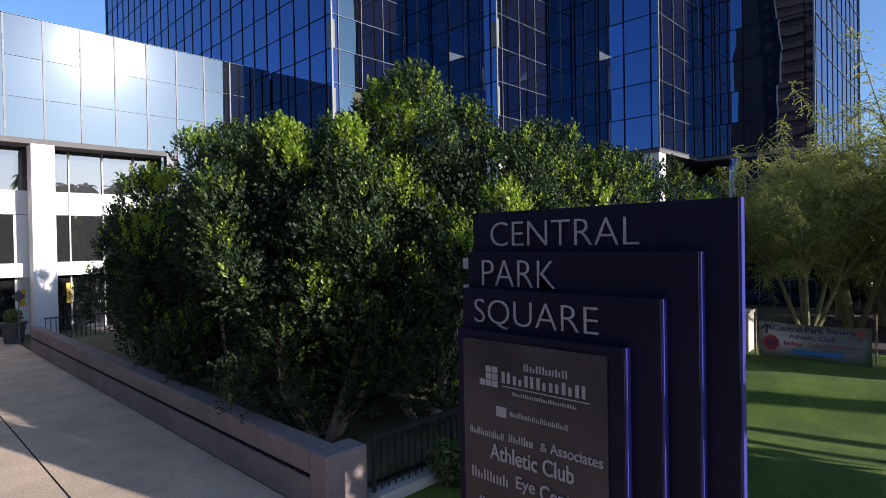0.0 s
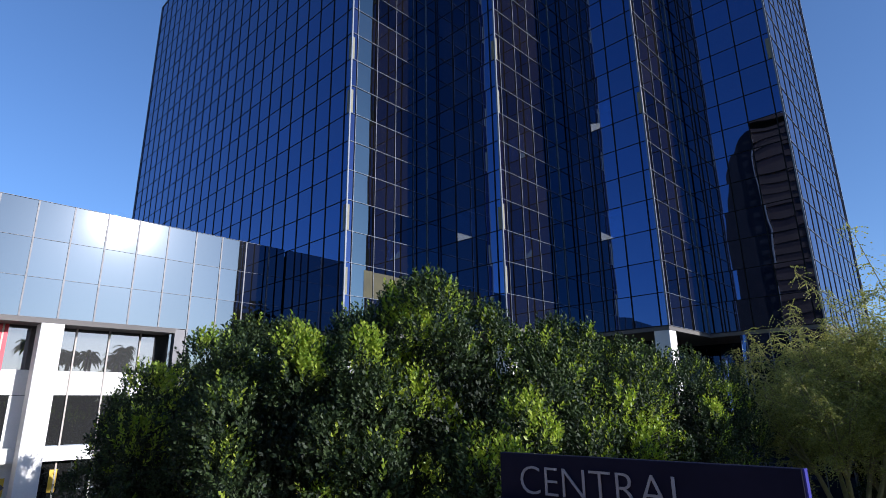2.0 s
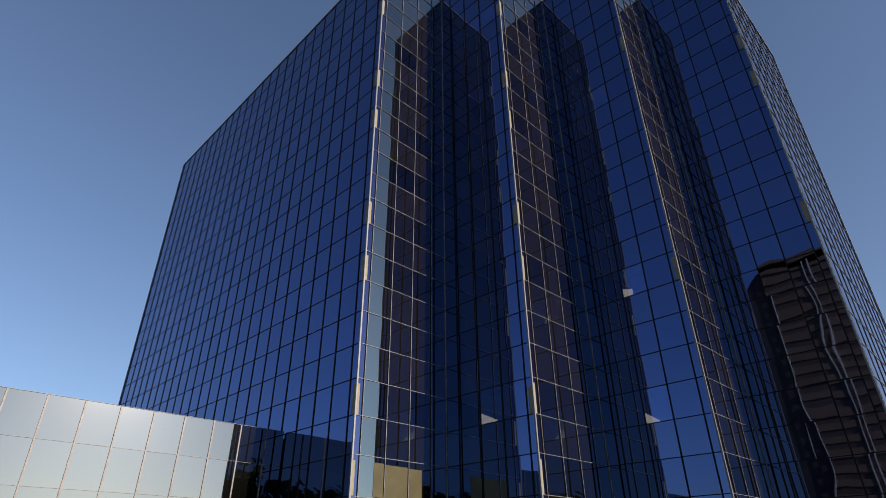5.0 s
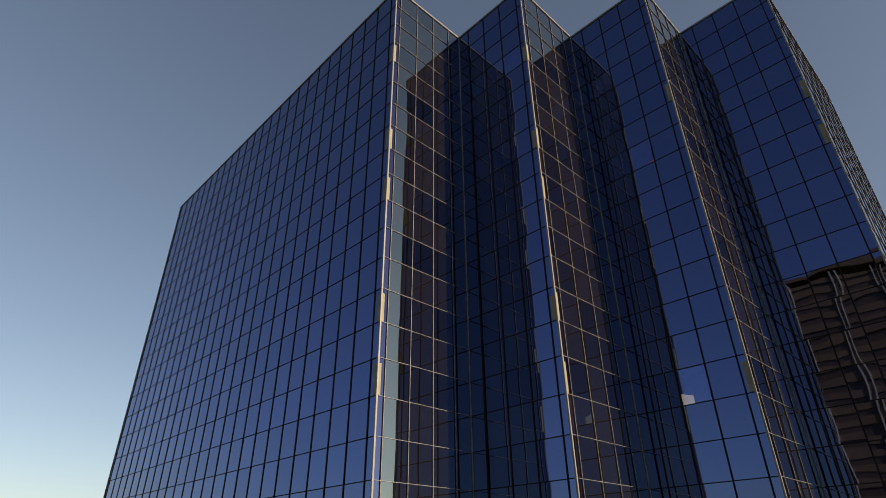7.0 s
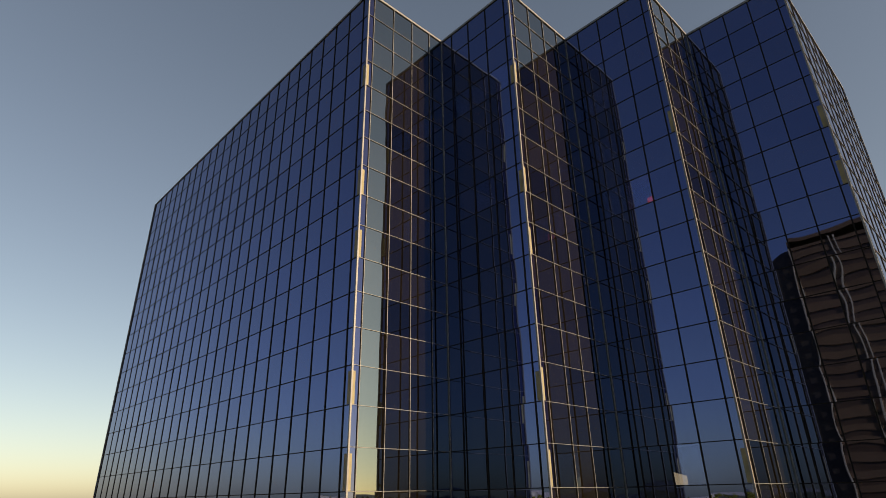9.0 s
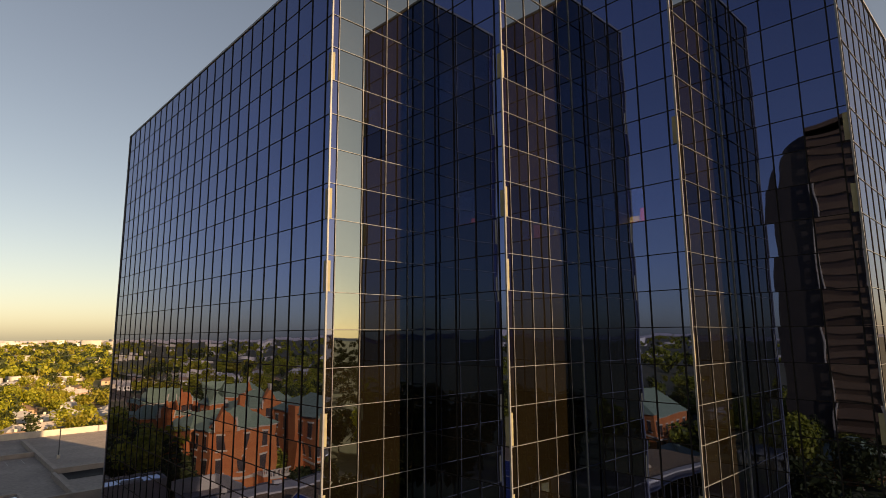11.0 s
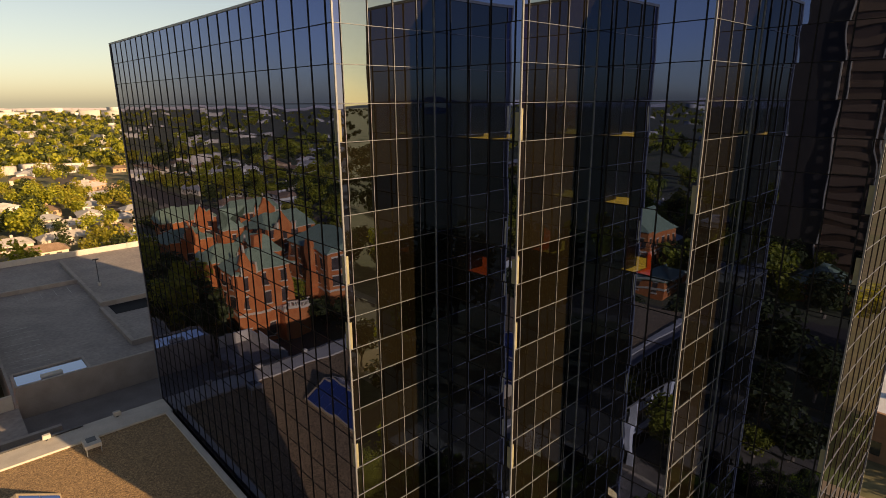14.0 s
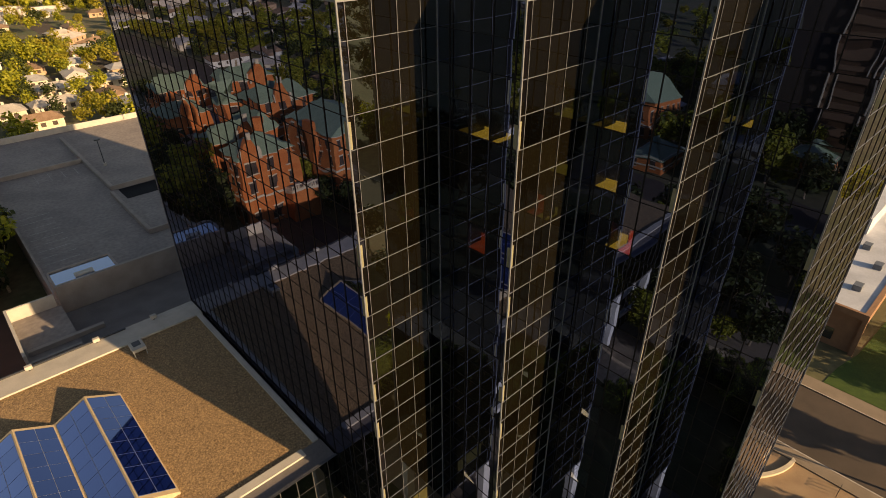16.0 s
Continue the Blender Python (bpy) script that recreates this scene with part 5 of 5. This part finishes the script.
for i in range(12):
    of(block("baluster", CREAM, -33.6 - 0.5 * i, -33.4 - 0.5 * i, 75.3, 75.5, 7.1, 7.9, w), inv)
of(block("balcony_rail", CREAM, -39.6, -33.3, 75.25, 75.55, 7.9, 8.1, w, "cream balcony rail"), inv)
gable(w, inv, -29.5, -25.4, 78.0, 15.0, 19.5)
w, inv = brick_wing("brick_school", -38, -27, 96, 104, 13.5, 16.5, 'x')
gable(w, inv, -37.5, -33, 95.3, 13.0, 17.5)
w, inv = brick_wing("brick_school", -61, -46, 78, 97, 15.6, 19.0, 'y')
gable(w, inv, -59, -53, 77.2, 15.0, 20.5)
of(block("oriel", BRICK_RED, -46.0, -45.0, 84, 87, 0, 17.5, w, "brick stair bay"), inv)
w, inv = brick_wing("brick_school", -45.5, -38, 100, 112, 12.5, 16.5, 'y')
w, inv = brick_wing("brick_tower", -44, -38.5, 116, 121, 16.0, 21.0, 'x', False)
w, inv = brick_wing("brick_school", -64, -49, 116, 128, 14.0, 17.5, 'x')
gable(w, inv, -58, -52, 115.2, 13.5, 19)
w, inv = brick_wing("brick_school", -38, -27, 124, 134, 13.0, 15.5, 'x')
gable(w, inv, -35, -30, 123.2, 12.5, 17)
w, inv = brick_wing("brick_school", -67, -51, 141, 151, 14.5, 18, 'x')
gable(w, inv, -64, -58, 140.2, 13.5, 19)
w, inv = brick_wing("brick_school", -47, -33, 146, 156, 14.0, 17.5, 'x')
gable(w, inv, -46, -41, 145.2, 13, 18)
w, inv = brick_wing("brick_hall", -96, -86, 34, 43, 4.2, 7.5, 'x', False)
w, inv = brick_wing("brick_hall", -108, -97, 4, 14, 4.5, 8.5, 'y', False)
w, inv = brick_wing("brick_hall", -125, -108, 50, 66, 10, 16, 'x')

# ---- tall brown office block mirrored in the end face
tall = thing("brown_office_block", "tall brown office block with banded floors and pale vertical fins", "building", at=(-145, 0, 0))
inv = Matrix.Translation((145, 0, 0))
TB = material("brown_precast", (0.18, 0.10, 0.054), 0.8, 0, (0.215, 0.122, 0.066), 0.2, 0.05, 3)
TG = material("bronze_window_band", (0.10, 0.056, 0.032), 0.35, 0, (0.13, 0.072, 0.042), 0.3)
of(block("core", TG, -165, -126.4, -22, 16.6, 0, 88, tall, "bronze glass behind the bands"), inv)
for k in range(24):
    of(block("band", TB, -165.4, -126, -22.4, 17, 3 + k * 3.65, 4.9 + k * 3.65, tall, "brown precast floor band"), inv)
of(block("parapet", TB, -165.4, -126, -22.4, 17, 86, 90, tall, "brown parapet"), inv)
for y in (17, 6.3, 5.0, -4.6, -5.9, -15, -22.4):
    of(block("fin", CREAM, -126.0, -125.7, y - 0.3, y, 2, 88, tall, "pale vertical fin"), inv)
wing = thing("brown_office_wing", "wing with a rounded shoulder beside the office block, coloured dark for shade", "building", at=(-140, 22, 0))
winv = Matrix.Translation((140, -22, 0))
bm = bmesh.new()
prof = [(17.1, 0), (17.1, 88)] + [(17.1 + 11.2 * math.sin(a * math.pi / 20), 58 + 30 * math.cos(a * math.pi / 20)) for a in range(1, 11)] + [(28.3, 0)]
fa = [bm.verts.new((-127, y, z)) for y, z in prof]
fb = [bm.verts.new((-155, y, z)) for y, z in prof]
bm.faces.new(fa)
bm.faces.new(fb[::-1])
for i in range(len(prof)):
    j = (i + 1) % len(prof)
    bm.faces.new((fa[j], fa[i], fb[i], fb[j]))
bmesh.ops.recalc_face_normals(bm, faces=bm.faces)
WING = material("shaded_wing_cladding", (0.045, 0.034, 0.026), 0.5, 0, (0.06, 0.045, 0.034), 0.3, 0.05, 3)
of(part("body", bm, WING, wing), winv)


# ---- street trees, palms and houses
def crown_data(rng, r, h0, h1, count, size):
    blobs = []
    for _ in range(9):
        a, k = rng.random() * math.tau, rng.random() ** 0.5
        z = h0 + (h1 - h0) * (0.25 + 0.6 * rng.random())
        blobs.append(((math.cos(a) * r * 0.6 * k, math.sin(a) * r * 0.6 * k, z), (r * 0.48, r * 0.48, (h1 - h0) * 0.27)))
    return leaves(rng, blobs, count, size, 0.45, 0.6, 0.7)


def palm_data(rng, h, fronds=26, size=1.9):
    verts, faces = [], []
    for f in range(fronds):
        a, rise = f * 2.4 + rng.random(), rng.gauss(0.35, 0.55)
        out = Vector((math.cos(a), math.sin(a), 0))
        side = Vector((-math.sin(a), math.cos(a), 0))
        pts = []
        for k in range(5):
            s = k / 4
            pts.append(Vector((0, 0, h)) + out * size * s * 0.95 + Vector((0, 0, size * (rise * s - (0.9 + 0.3 * rise) * s * s))))
        for k in range(4):
            w0, w1 = (0.07, 0.24, 0.3, 0.2, 0.02)[k:k + 2]
            i = len(verts)
            verts += [pts[k] - side * w0 + Vector((0, 0, -w0 * 0.5)), pts[k], pts[k + 1], pts[k + 1] - side * w1 + Vector((0, 0, -w1 * 0.5)),
                      pts[k] + side * w0 + Vector((0, 0, -w0 * 0.5)), pts[k + 1] + side * w1 + Vector((0, 0, -w1 * 0.5))]
            faces += [(i, i + 1, i + 2, i + 3), (i + 1, i + 4, i + 5, i + 2)]
    return verts, faces


def round_tree(label, seed, r, h0, h1, count, size, mat=None, group="street trees"):
    rng = random.Random(seed)
    t = thing("street_tree", label, "tree", group)
    bm = bmesh.new()
    tube(bm, (0, 0, 0), (0.1, 0, h0 * 0.9), 0.22, 0.15, 7)
    for k in range(5):
        a = k * 1.3
        tube(bm, (0.1, 0, h0 * 0.85), (math.cos(a) * r * 0.5, math.sin(a) * r * 0.5, (h0 + h1) / 2), 0.11, 0.04, 5)
    part("trunk", bm, BARK, t)
    part("crown", leaf_mesh("crown", crown_data(rng, r, h0, h1, count, size), mat or LEAF_TREE), LEAF_TREE, t)
    return t


def palm_tree(label, seed, h, size=2.2, fronds=34):
    rng = random.Random(seed)
    t = thing("palm_tree", label, "palm tree", "palms of the neighbourhood")
    bm = bmesh.new()
    tube(bm, (0, 0, 0), (0.15, 0, h * 0.5), 0.28, 0.22, 7)
    tube(bm, (0.15, 0, h * 0.5), (0, 0, h), 0.22, 0.18, 7)
    part("trunk", bm, BARK, t)
    part("crown", leaf_mesh("crown", palm_data(rng, h, fronds, size), LEAF_PALM), LEAF_PALM, t)
    return t


LEAF_GOLD = leaf_material("yellowing_leaf", (0.15, 0.14, 0.02), (0.28, 0.23, 0.035), 0.3, 0.6)
LEAF_DARK = leaf_material("dark_leaf", (0.020, 0.029, 0.008), (0.048, 0.060, 0.016), 0.15, 0.6)
kinds = [round_tree("broad yellow-green street tree", 31, 4.2, 2.2, 8.5, 1050, 0.38), round_tree("tall green leafy street tree", 32, 3.4, 2.6, 10.5, 1050, 0.36),
         round_tree("golden-green leafy street tree", 33, 3.8, 2.0, 8.0, 1000, 0.38, LEAF_GOLD), round_tree("dark green dense street tree", 34, 4.0, 1.6, 8.2, 1050, 0.38, LEAF_DARK),
         round_tree("low spreading green street tree", 35, 4.6, 1.8, 6.4, 1050, 0.36)]
palms = [palm_tree("tall slim green fan palm", 41, 14.0, 1.9), palm_tree("broad green date palm tree", 42, 8.5, 3.0, 46)]
used = set()


def plant(kind, x, y, s, turn):
    m = pose(x, y, 0, 0, 0, turn) @ Matrix.Scale(s, 4)
    if kind not in used:
        used.add(kind)
        kind.matrix_basis = m
        return kind
    t = copy_thing(kind, Matrix.Identity(4))
    t.matrix_basis = m
    return t


rng = random.Random(12)
# behind the camera: palms mirrored in the podium, unseen trees added to shade the lawn and pavement
for x, y, k, s in ((15.5, -73, 0, 1.15), (23, -69, 0, 1.1), (30, -88, 0, 1.3), (3, -86, 0, 1.25), (16, -58, 1, 1.0), (38, -62, 1, 1.1)):
    plant(palms[k], x, y, s, rng.random() * 360)
for x, y, k, s in ((-7.4, -31.2, 3, 0.85), (-6.8, -33.4, 1, 0.8), (59.9, -49, 1, 1.15), (-27, -47, 3, 1.0), (-33, -52, 1, 1.2), (-38, -58, 3, 2.5), (-46, -67, 3, 2.7), (-31, -63, 1, 2.2), (-52, -58, 3, 2.5), (15, -20.6, 3, 0.62), (19.5, -20.8, 3, 0.7), (24.5, -20.6, 3, 0.8), (14, -27, 3, 0.75), (19, -24, 3, 0.8), (24, -27, 0, 0.8), (17, -31, 3, 0.7), (29, -23, 3, 0.9), (12, -32.5, 1, 0.7), (30, -30, 1, 0.9), (-24, -8, 3, 1.0), (-30, -2, 3, 1.1), (-25, 4, 1, 0.9), (-35, 8, 3, 1.1), (-24, 0.5, 3, 0.8), (-33, -12, 1, 1.0), (-28, -18, 3, 0.8), (-37, -20, 0, 1.0), (-36, 0, 3, 1.0), (-26, -13, 3, 0.9), (-22.5, -4, 4, 0.7)):
    plant(kinds[k], x, y, s, rng.random() * 360)
for x, y, k, s in ((-44, -6, 3, 1.3), (-52, 4, 3, 1.5), (-46, 14, 1, 1.2), (-58, 16, 3, 1.4), (-50, 26, 3, 1.5), (-43, 34, 3, 1.2), (-60, 34, 1, 1.3), (-54, 44, 3, 1.4), (-45, 52, 3, 1.2), (-62, 54, 3, 1.3),
                   (-52, 62, 3, 1.2), (-60, 68, 1, 1.1), (-43, 66, 3, 1.1), (-41, 74, 3, 0.9), (-43.5, 80, 3, 0.8), (-42.5, 87, 1, 0.8), (-62, -10, 3, 1.3), (-55, -18, 3, 1.3), (-46, -24, 1, 1.2), (-60, -30, 3, 1.4),
                   (-20, 82, 3, 1.3), (-16.5, 87, 1, 1.4), (-21.5, 89, 3, 1.5), (-17, 95, 3, 1.6), (-22, 97, 1, 1.4), (-18, 103, 3, 1.6), (-22.5, 106, 3, 1.5), (-17.5, 112, 1, 1.5), (-22, 116, 3, 1.6), (-17, 121, 3, 1.5), (-22, 126, 1, 1.4), (-88, 24, 3, 1.5), (-92, 52, 3, 1.4), (-86, 14, 1, 1.3),
                   (-94, -4, 3, 1.5), (-90, -16, 3, 1.5), (-112, 20, 3, 1.4), (-118, 2, 3, 1.4), (-110, -14, 1, 1.4), (-100, 24, 3, 1.4), (-86, 4, 3, 1.3), (-116, 36, 3, 1.4)):
    plant(kinds[k], x, y, s, rng.random() * 360)
deep = random.Random(52)
for x, y, k, s in ((26, -46, 3, 1.2), (33, -40, 3, 1.1), (40, -47, 1, 1.1), (30, -56, 3, 1.3), (38, -56, 3, 1.2), (22, -57, 1, 1.1), (41, -37, 3, 1.0)):
    plant(kinds[k], x, y, s, deep.random() * 360)
for i in range(9):                                   # unseen dark groves south of the lawn, added to darken the mirrored ground
    for j in range(5):
        x, y = -6 + 13.5 * i + deep.gauss(0, 2.5), -66 - 13 * j + deep.gauss(0, 2.5)
        if not 44 < x < 62 and not (x < 16 and y > -84):
            plant(kinds[3 if deep.random() < 0.7 else 1], x, y, deep.uniform(1.0, 1.45), deep.random() * 360)
for x in (7.0, 7.45, 4.1, 3.3, 1.2, 1.6, -0.2):        # unseen palms added in a row so that long shadows stripe the lawn
    plant(palms[0], x, -48 + deep.gauss(0, 0.6), 0.9, deep.random() * 360)
plant(palms[1], 73.5, -23.5, 0.6, 40)
plant(palms[1], 48.4, -29.6, 0.62, 100)
# the west side of the avenue and the northern lots
spots = []


def free_spot(x, y, d):
    if any((x - a) ** 2 + (y - b) ** 2 < (d + e) ** 2 for a, b, e in spots):
        return False
    spots.append((x, y, d))
    return True


def blocked(x, y):
    return (-84 < x < -64) or (-38 < x < -18 and -45 < y < 42) or (-130 < x < -58 and 58 < y < 72) or (-69 < x < -12 and 74 < y < 160) or (-170 < x < -120 and -26 < y < 30) or \
        (-100 < x < -78 and 28 < y < 50) or (-114 < x < -94 and 0 < y < 22) or (-127 < x < -106 and 46 < y < 70) or (-62 < x < 62 and 38 < y < 153) or (44 < x < 63 and y < 150)


HOUSE_WALLS = [material("house_stucco", c, 0.9, 0, tuple(0.85 * v for v in c), 0.6) for c in ((0.58, 0.50, 0.40), (0.46, 0.30, 0.20), (0.62, 0.60, 0.56))]
HOUSE_ROOFS = [ROOF_PALE, ROOF_BROWN, material("grey_shingle", (0.34, 0.33, 0.33), 0.9, 0, (0.28, 0.27, 0.27), 0.6, 0.1, 6), ROOF_PALE]


def house(x, y, turn, lx, ly, wall, roof):
    t = thing("house", "single-storey stucco house with a low pitched roof", "house", "houses of the neighbourhood")
    bm = bmesh.new()
    box(bm, -lx, lx, -ly, ly, 0, 3.0)
    part("wall", bm, wall, t)
    bm = bmesh.new()
    o = 0.6
    v = [bm.verts.new(c) for c in ((-lx - o, -ly - o, 2.9), (lx + o, -ly - o, 2.9), (lx + o, ly + o, 2.9), (-lx - o, ly + o, 2.9), (-lx + ly * 0.6, 0, 4.7), (lx - ly * 0.6, 0, 4.7))]
    for f in ((0, 1, 5, 4), (2, 3, 4, 5), (1, 2, 5), (3, 0, 4), (3, 2, 1, 0)):
        bm.faces.new([v[i] for i in f])
    part("roof", bm, roof, t)
    for k in (-0.55, 0.1, 0.6):
        for sy in (-1, 1):
            bm = bmesh.new()
            box(bm, lx * k - 0.7, lx * k + 0.7, sy * ly - 0.04, sy * ly + 0.04, 1.0, 2.3)
            part("window", bm, WINDOW_DARK, t)
    for sy in (-1, 1):
        block("door", BARK, -lx * 0.22 - 0.45, -lx * 0.22 + 0.45, sy * ly - 0.05, sy * ly + 0.05, 0, 2.1, t, "brown wooden door")
    block("chimney", wall, lx * 0.3, lx * 0.3 + 0.8, 0.6, 1.4, 3.6, 5.4, t)
    t.matrix_basis = pose(x, y, 0, 0, 0, turn)
    return t


rng = random.Random(21)
for j, y in enumerate((164, 187, 205, 228, 246, 270)):
    for i in range(8):
        x = -36 + i * 17.5 + rng.gauss(0, 2) + 5 * (j % 2)
        if free_spot(x, y + rng.gauss(0, 1), 8):
            house(x, y, rng.choice((0, 0, 90)) + rng.gauss(0, 3), rng.uniform(5.5, 8), rng.uniform(3.5, 4.6), rng.choice(HOUSE_WALLS), rng.choice(HOUSE_ROOFS))
for y in (175, 216.5, 258):
    tagged(block("road", ASPHALT, -60, 200, y - 3, y + 3, 0, 0.02), "narrow asphalt street between the houses", "road", kind="structure")
n = 0
while n < 130:
    if n % 3 == 2:
        x, y = rng.uniform(-215, -88), rng.uniform(150, 430)
    elif rng.random() < 0.5:
        x, y = rng.uniform(-30, 190), 160 + 420 * rng.random() ** 1.5
    else:
        x, y = rng.uniform(-330, -66), rng.uniform(-90, 460)
    if blocked(x, y) or not free_spot(x, y, 9):
        continue
    house(x, y, rng.choice((0, 90, 0, 90, 45)) + rng.gauss(0, 4), rng.uniform(5.5, 9.5), rng.uniform(3.5, 5), rng.choice(HOUSE_WALLS), rng.choice(HOUSE_ROOFS))
    n += 1
n = 0
tries = 0
while n < 215 and tries < 20000:
    tries += 1
    u = rng.random()
    if u < 0.32:
        x, y = rng.uniform(-40, 230), 158 + 420 * rng.random() ** 1.1
    elif u < 0.9:
        x, y = rng.uniform(-320, -64), rng.uniform(-110, 480)
    else:
        x, y = rng.uniform(64, 160), rng.uniform(-80, 140)
        if 66 < x < 130 and -26 < y < 45:
            continue
    if blocked(x, y) or not free_spot(x, y, 2.6):
        continue
    if rng.random() < 0.16:
        plant(palms[0 if rng.random() < 0.6 else 1], x, y, rng.uniform(0.7, 1.15), rng.random() * 360)
    else:
        plant(rng.choice(kinds), x, y, rng.uniform(0.5, 0.95) if y > 155 and x > -45 else rng.uniform(0.65, 1.25), rng.random() * 360)
    n += 1


# ---- the far town: woods of gardens and pale roofs out to the horizon
def tile(datas, spots_):
    """Many copies of a few leaf shapes, joined into one mesh's data."""
    vs, fs, k = [], [], 0
    for j, x, y, s, a in spots_:
        v, f = datas[j]
        c, n_ = math.cos(a) * s, math.sin(a) * s
        q = np.empty_like(v)
        q[:, 0], q[:, 1], q[:, 2] = x + v[:, 0] * c - v[:, 1] * n_, y + v[:, 0] * n_ + v[:, 1] * c, v[:, 2] * s
        vs.append(q)
        fs.append(f + k)
        k += len(v)
    return np.concatenate(vs), np.concatenate(fs)


rng = random.Random(33)
small = []
for j in range(4):
    v, f = crown_data(rng, 5.0, 1.0, 9.0, 85, 1.1)
    small.append((np.array([tuple(p) for p in v]), np.array(f)))
v, f = palm_data(rng, 15.0, 14, 2.4)
small.append((np.array([tuple(p) for p in v]), np.array(f)))
medium = []
for j in range(4):
    v, f = crown_data(rng, 4.2, 1.2, 8.4, 320, 0.49)
    medium.append((np.array([tuple(p) for p in v]), np.array(f)))
for part_no, (mat, lab) in enumerate(((LEAF_TREE, "green garden trees between the houses"), (LEAF_GOLD, "golden garden trees between the houses"), (LEAF_DARK, "dark garden trees between the houses"))):
    where = []
    tries = 0
    while len(where) < (720, 260, 240)[part_no] and tries < 9000:
        tries += 1
        x, y = (rng.uniform(-50, 260), 158 + 420 * rng.random() ** 1.2) if rng.random() < 0.5 else (rng.uniform(-340, -66), rng.uniform(-100, 500))
        if len(where) % 9 == 0:
            x, y = rng.uniform(-30, 75), rng.uniform(156, 330)
        elif len(where) % 9 < 4:
            x, y = rng.uniform(-200, -64), rng.uniform(0, 330)
        if not blocked(x, y) and free_spot(x, y, 1.2):
            where.append((rng.randrange(4), x, y, rng.uniform(0.6, 1.25), rng.random() * math.tau))
    vs, fs = tile(medium, where)
    tagged(part("garden_trees", stuff_mesh("garden_trees", vs, fs, mat), mat), lab, "trees", kind="stuff")
where = []
while len(where) < 520:
    x, y = rng.uniform(-20, 330), rng.uniform(-430, -105)
    if not 44 < x < 63:
        where.append((rng.randrange(4), x, y, rng.uniform(0.8, 1.4), rng.random() * math.tau))
vs, fs = tile(medium, where)
tagged(part("garden_trees", stuff_mesh("garden_trees", vs, fs, LEAF_DARK), LEAF_DARK), "dark garden trees south of the lawn", "trees", kind="stuff")
for part_no, (mat, lab) in enumerate(((LEAF_TREE, "green garden trees of the far town"), (LEAF_GOLD, "golden garden trees of the far town"), (LEAF_DARK, "dark garden trees of the far town"))):
    where = []
    for _ in range((2100, 420, 1700)[part_no]):
        u = rng.random()
        d = 480 + 2600 * rng.random() ** 1.6
        a = rng.uniform(2.2, 3.0) if part_no == 2 and u > 0.6 else rng.uniform(-0.16, 0.34) if u < 0.5 else rng.uniform(-1.75, -0.15)
        x, y = d * math.sin(a), d * math.cos(a)
        where.append((rng.choice((0, 1, 2, 3, 4 if part_no == 0 else 1)), x, y, rng.uniform(0.7, 1.3) * (1 + d / 5000), rng.random() * math.tau))
    vs, fs = tile(small, where)
    tagged(part("far_trees", stuff_mesh("far_trees", vs, fs, mat), mat), lab, "trees", kind="stuff")
cube_v = np.array([(x, y, z) for z in (0, 1) for y in (-1, 1) for x in (-1, 1)], float)
cube_f = np.array([(4, 5, 7, 6), (0, 1, 5, 4), (1, 3, 7, 5), (3, 2, 6, 7), (2, 0, 4, 6)])
FAR_WHITE = material("far_pale_buildings", (0.60, 0.55, 0.50), 0.9, 0, (0.42, 0.38, 0.34), 0.02, vary=0.2)
for lab, mat, count, near, far, sz in (("pale house roofs of the far town", ROOF_PALE, 420, 470, 2200, 7), ("white blocks of the far town along the horizon", FAR_WHITE, 80, 2300, 4300, 28)):
    vs, fs, k = [], [], 0
    for _ in range(count):
        d = near + (far - near) * rng.random() ** 1.3
        a = rng.uniform(-0.16, 0.34) if rng.random() < 0.65 else rng.uniform(-1.75, -0.15)
        q = cube_v * np.array((rng.uniform(0.7, 2.0) * sz, rng.uniform(0.5, 1.2) * sz, rng.uniform(4, 6) if sz < 10 else rng.uniform(9, 26)))
        b = rng.random() * math.tau
        q = np.stack((q[:, 0] * math.cos(b) - q[:, 1] * math.sin(b) + d * math.sin(a), q[:, 0] * math.sin(b) + q[:, 1] * math.cos(b) + d * math.cos(a), q[:, 2]), 1)
        vs.append(q)
        fs.append(cube_f + k)
        k += 8
    tagged(part("far_buildings", stuff_mesh("far_buildings", np.concatenate(vs), np.concatenate(fs), mat), mat), lab, "buildings", kind="stuff")
# distant hills, the haze put into their pale colour
HILL = material("haze_tinted_hills", (0.50, 0.45, 0.45), 1.0, 0, (0.45, 0.41, 0.41), 0.002)
bm = bmesh.new()
prev = None
for i in range(121):
    a = i * math.tau / 120
    h = 20 + 110 * max(0.0, noise.noise(Vector((math.cos(a) * 3.5, math.sin(a) * 3.5, 7.0)))) + 10 * noise.noise(Vector((math.cos(a) * 15, math.sin(a) * 15, 2.0)))
    lo, hi = bm.verts.new((4700 * math.cos(a), 4700 * math.sin(a), -5)), bm.verts.new((4780 * math.cos(a), 4780 * math.sin(a), h))
    if prev:
        bm.faces.new((prev[0], lo, hi, prev[1]))
    prev = (lo, hi)
tagged(part("hills_backdrop", bm, HILL), "low hills along the horizon, haze in their colour", "hills", kind="structure")
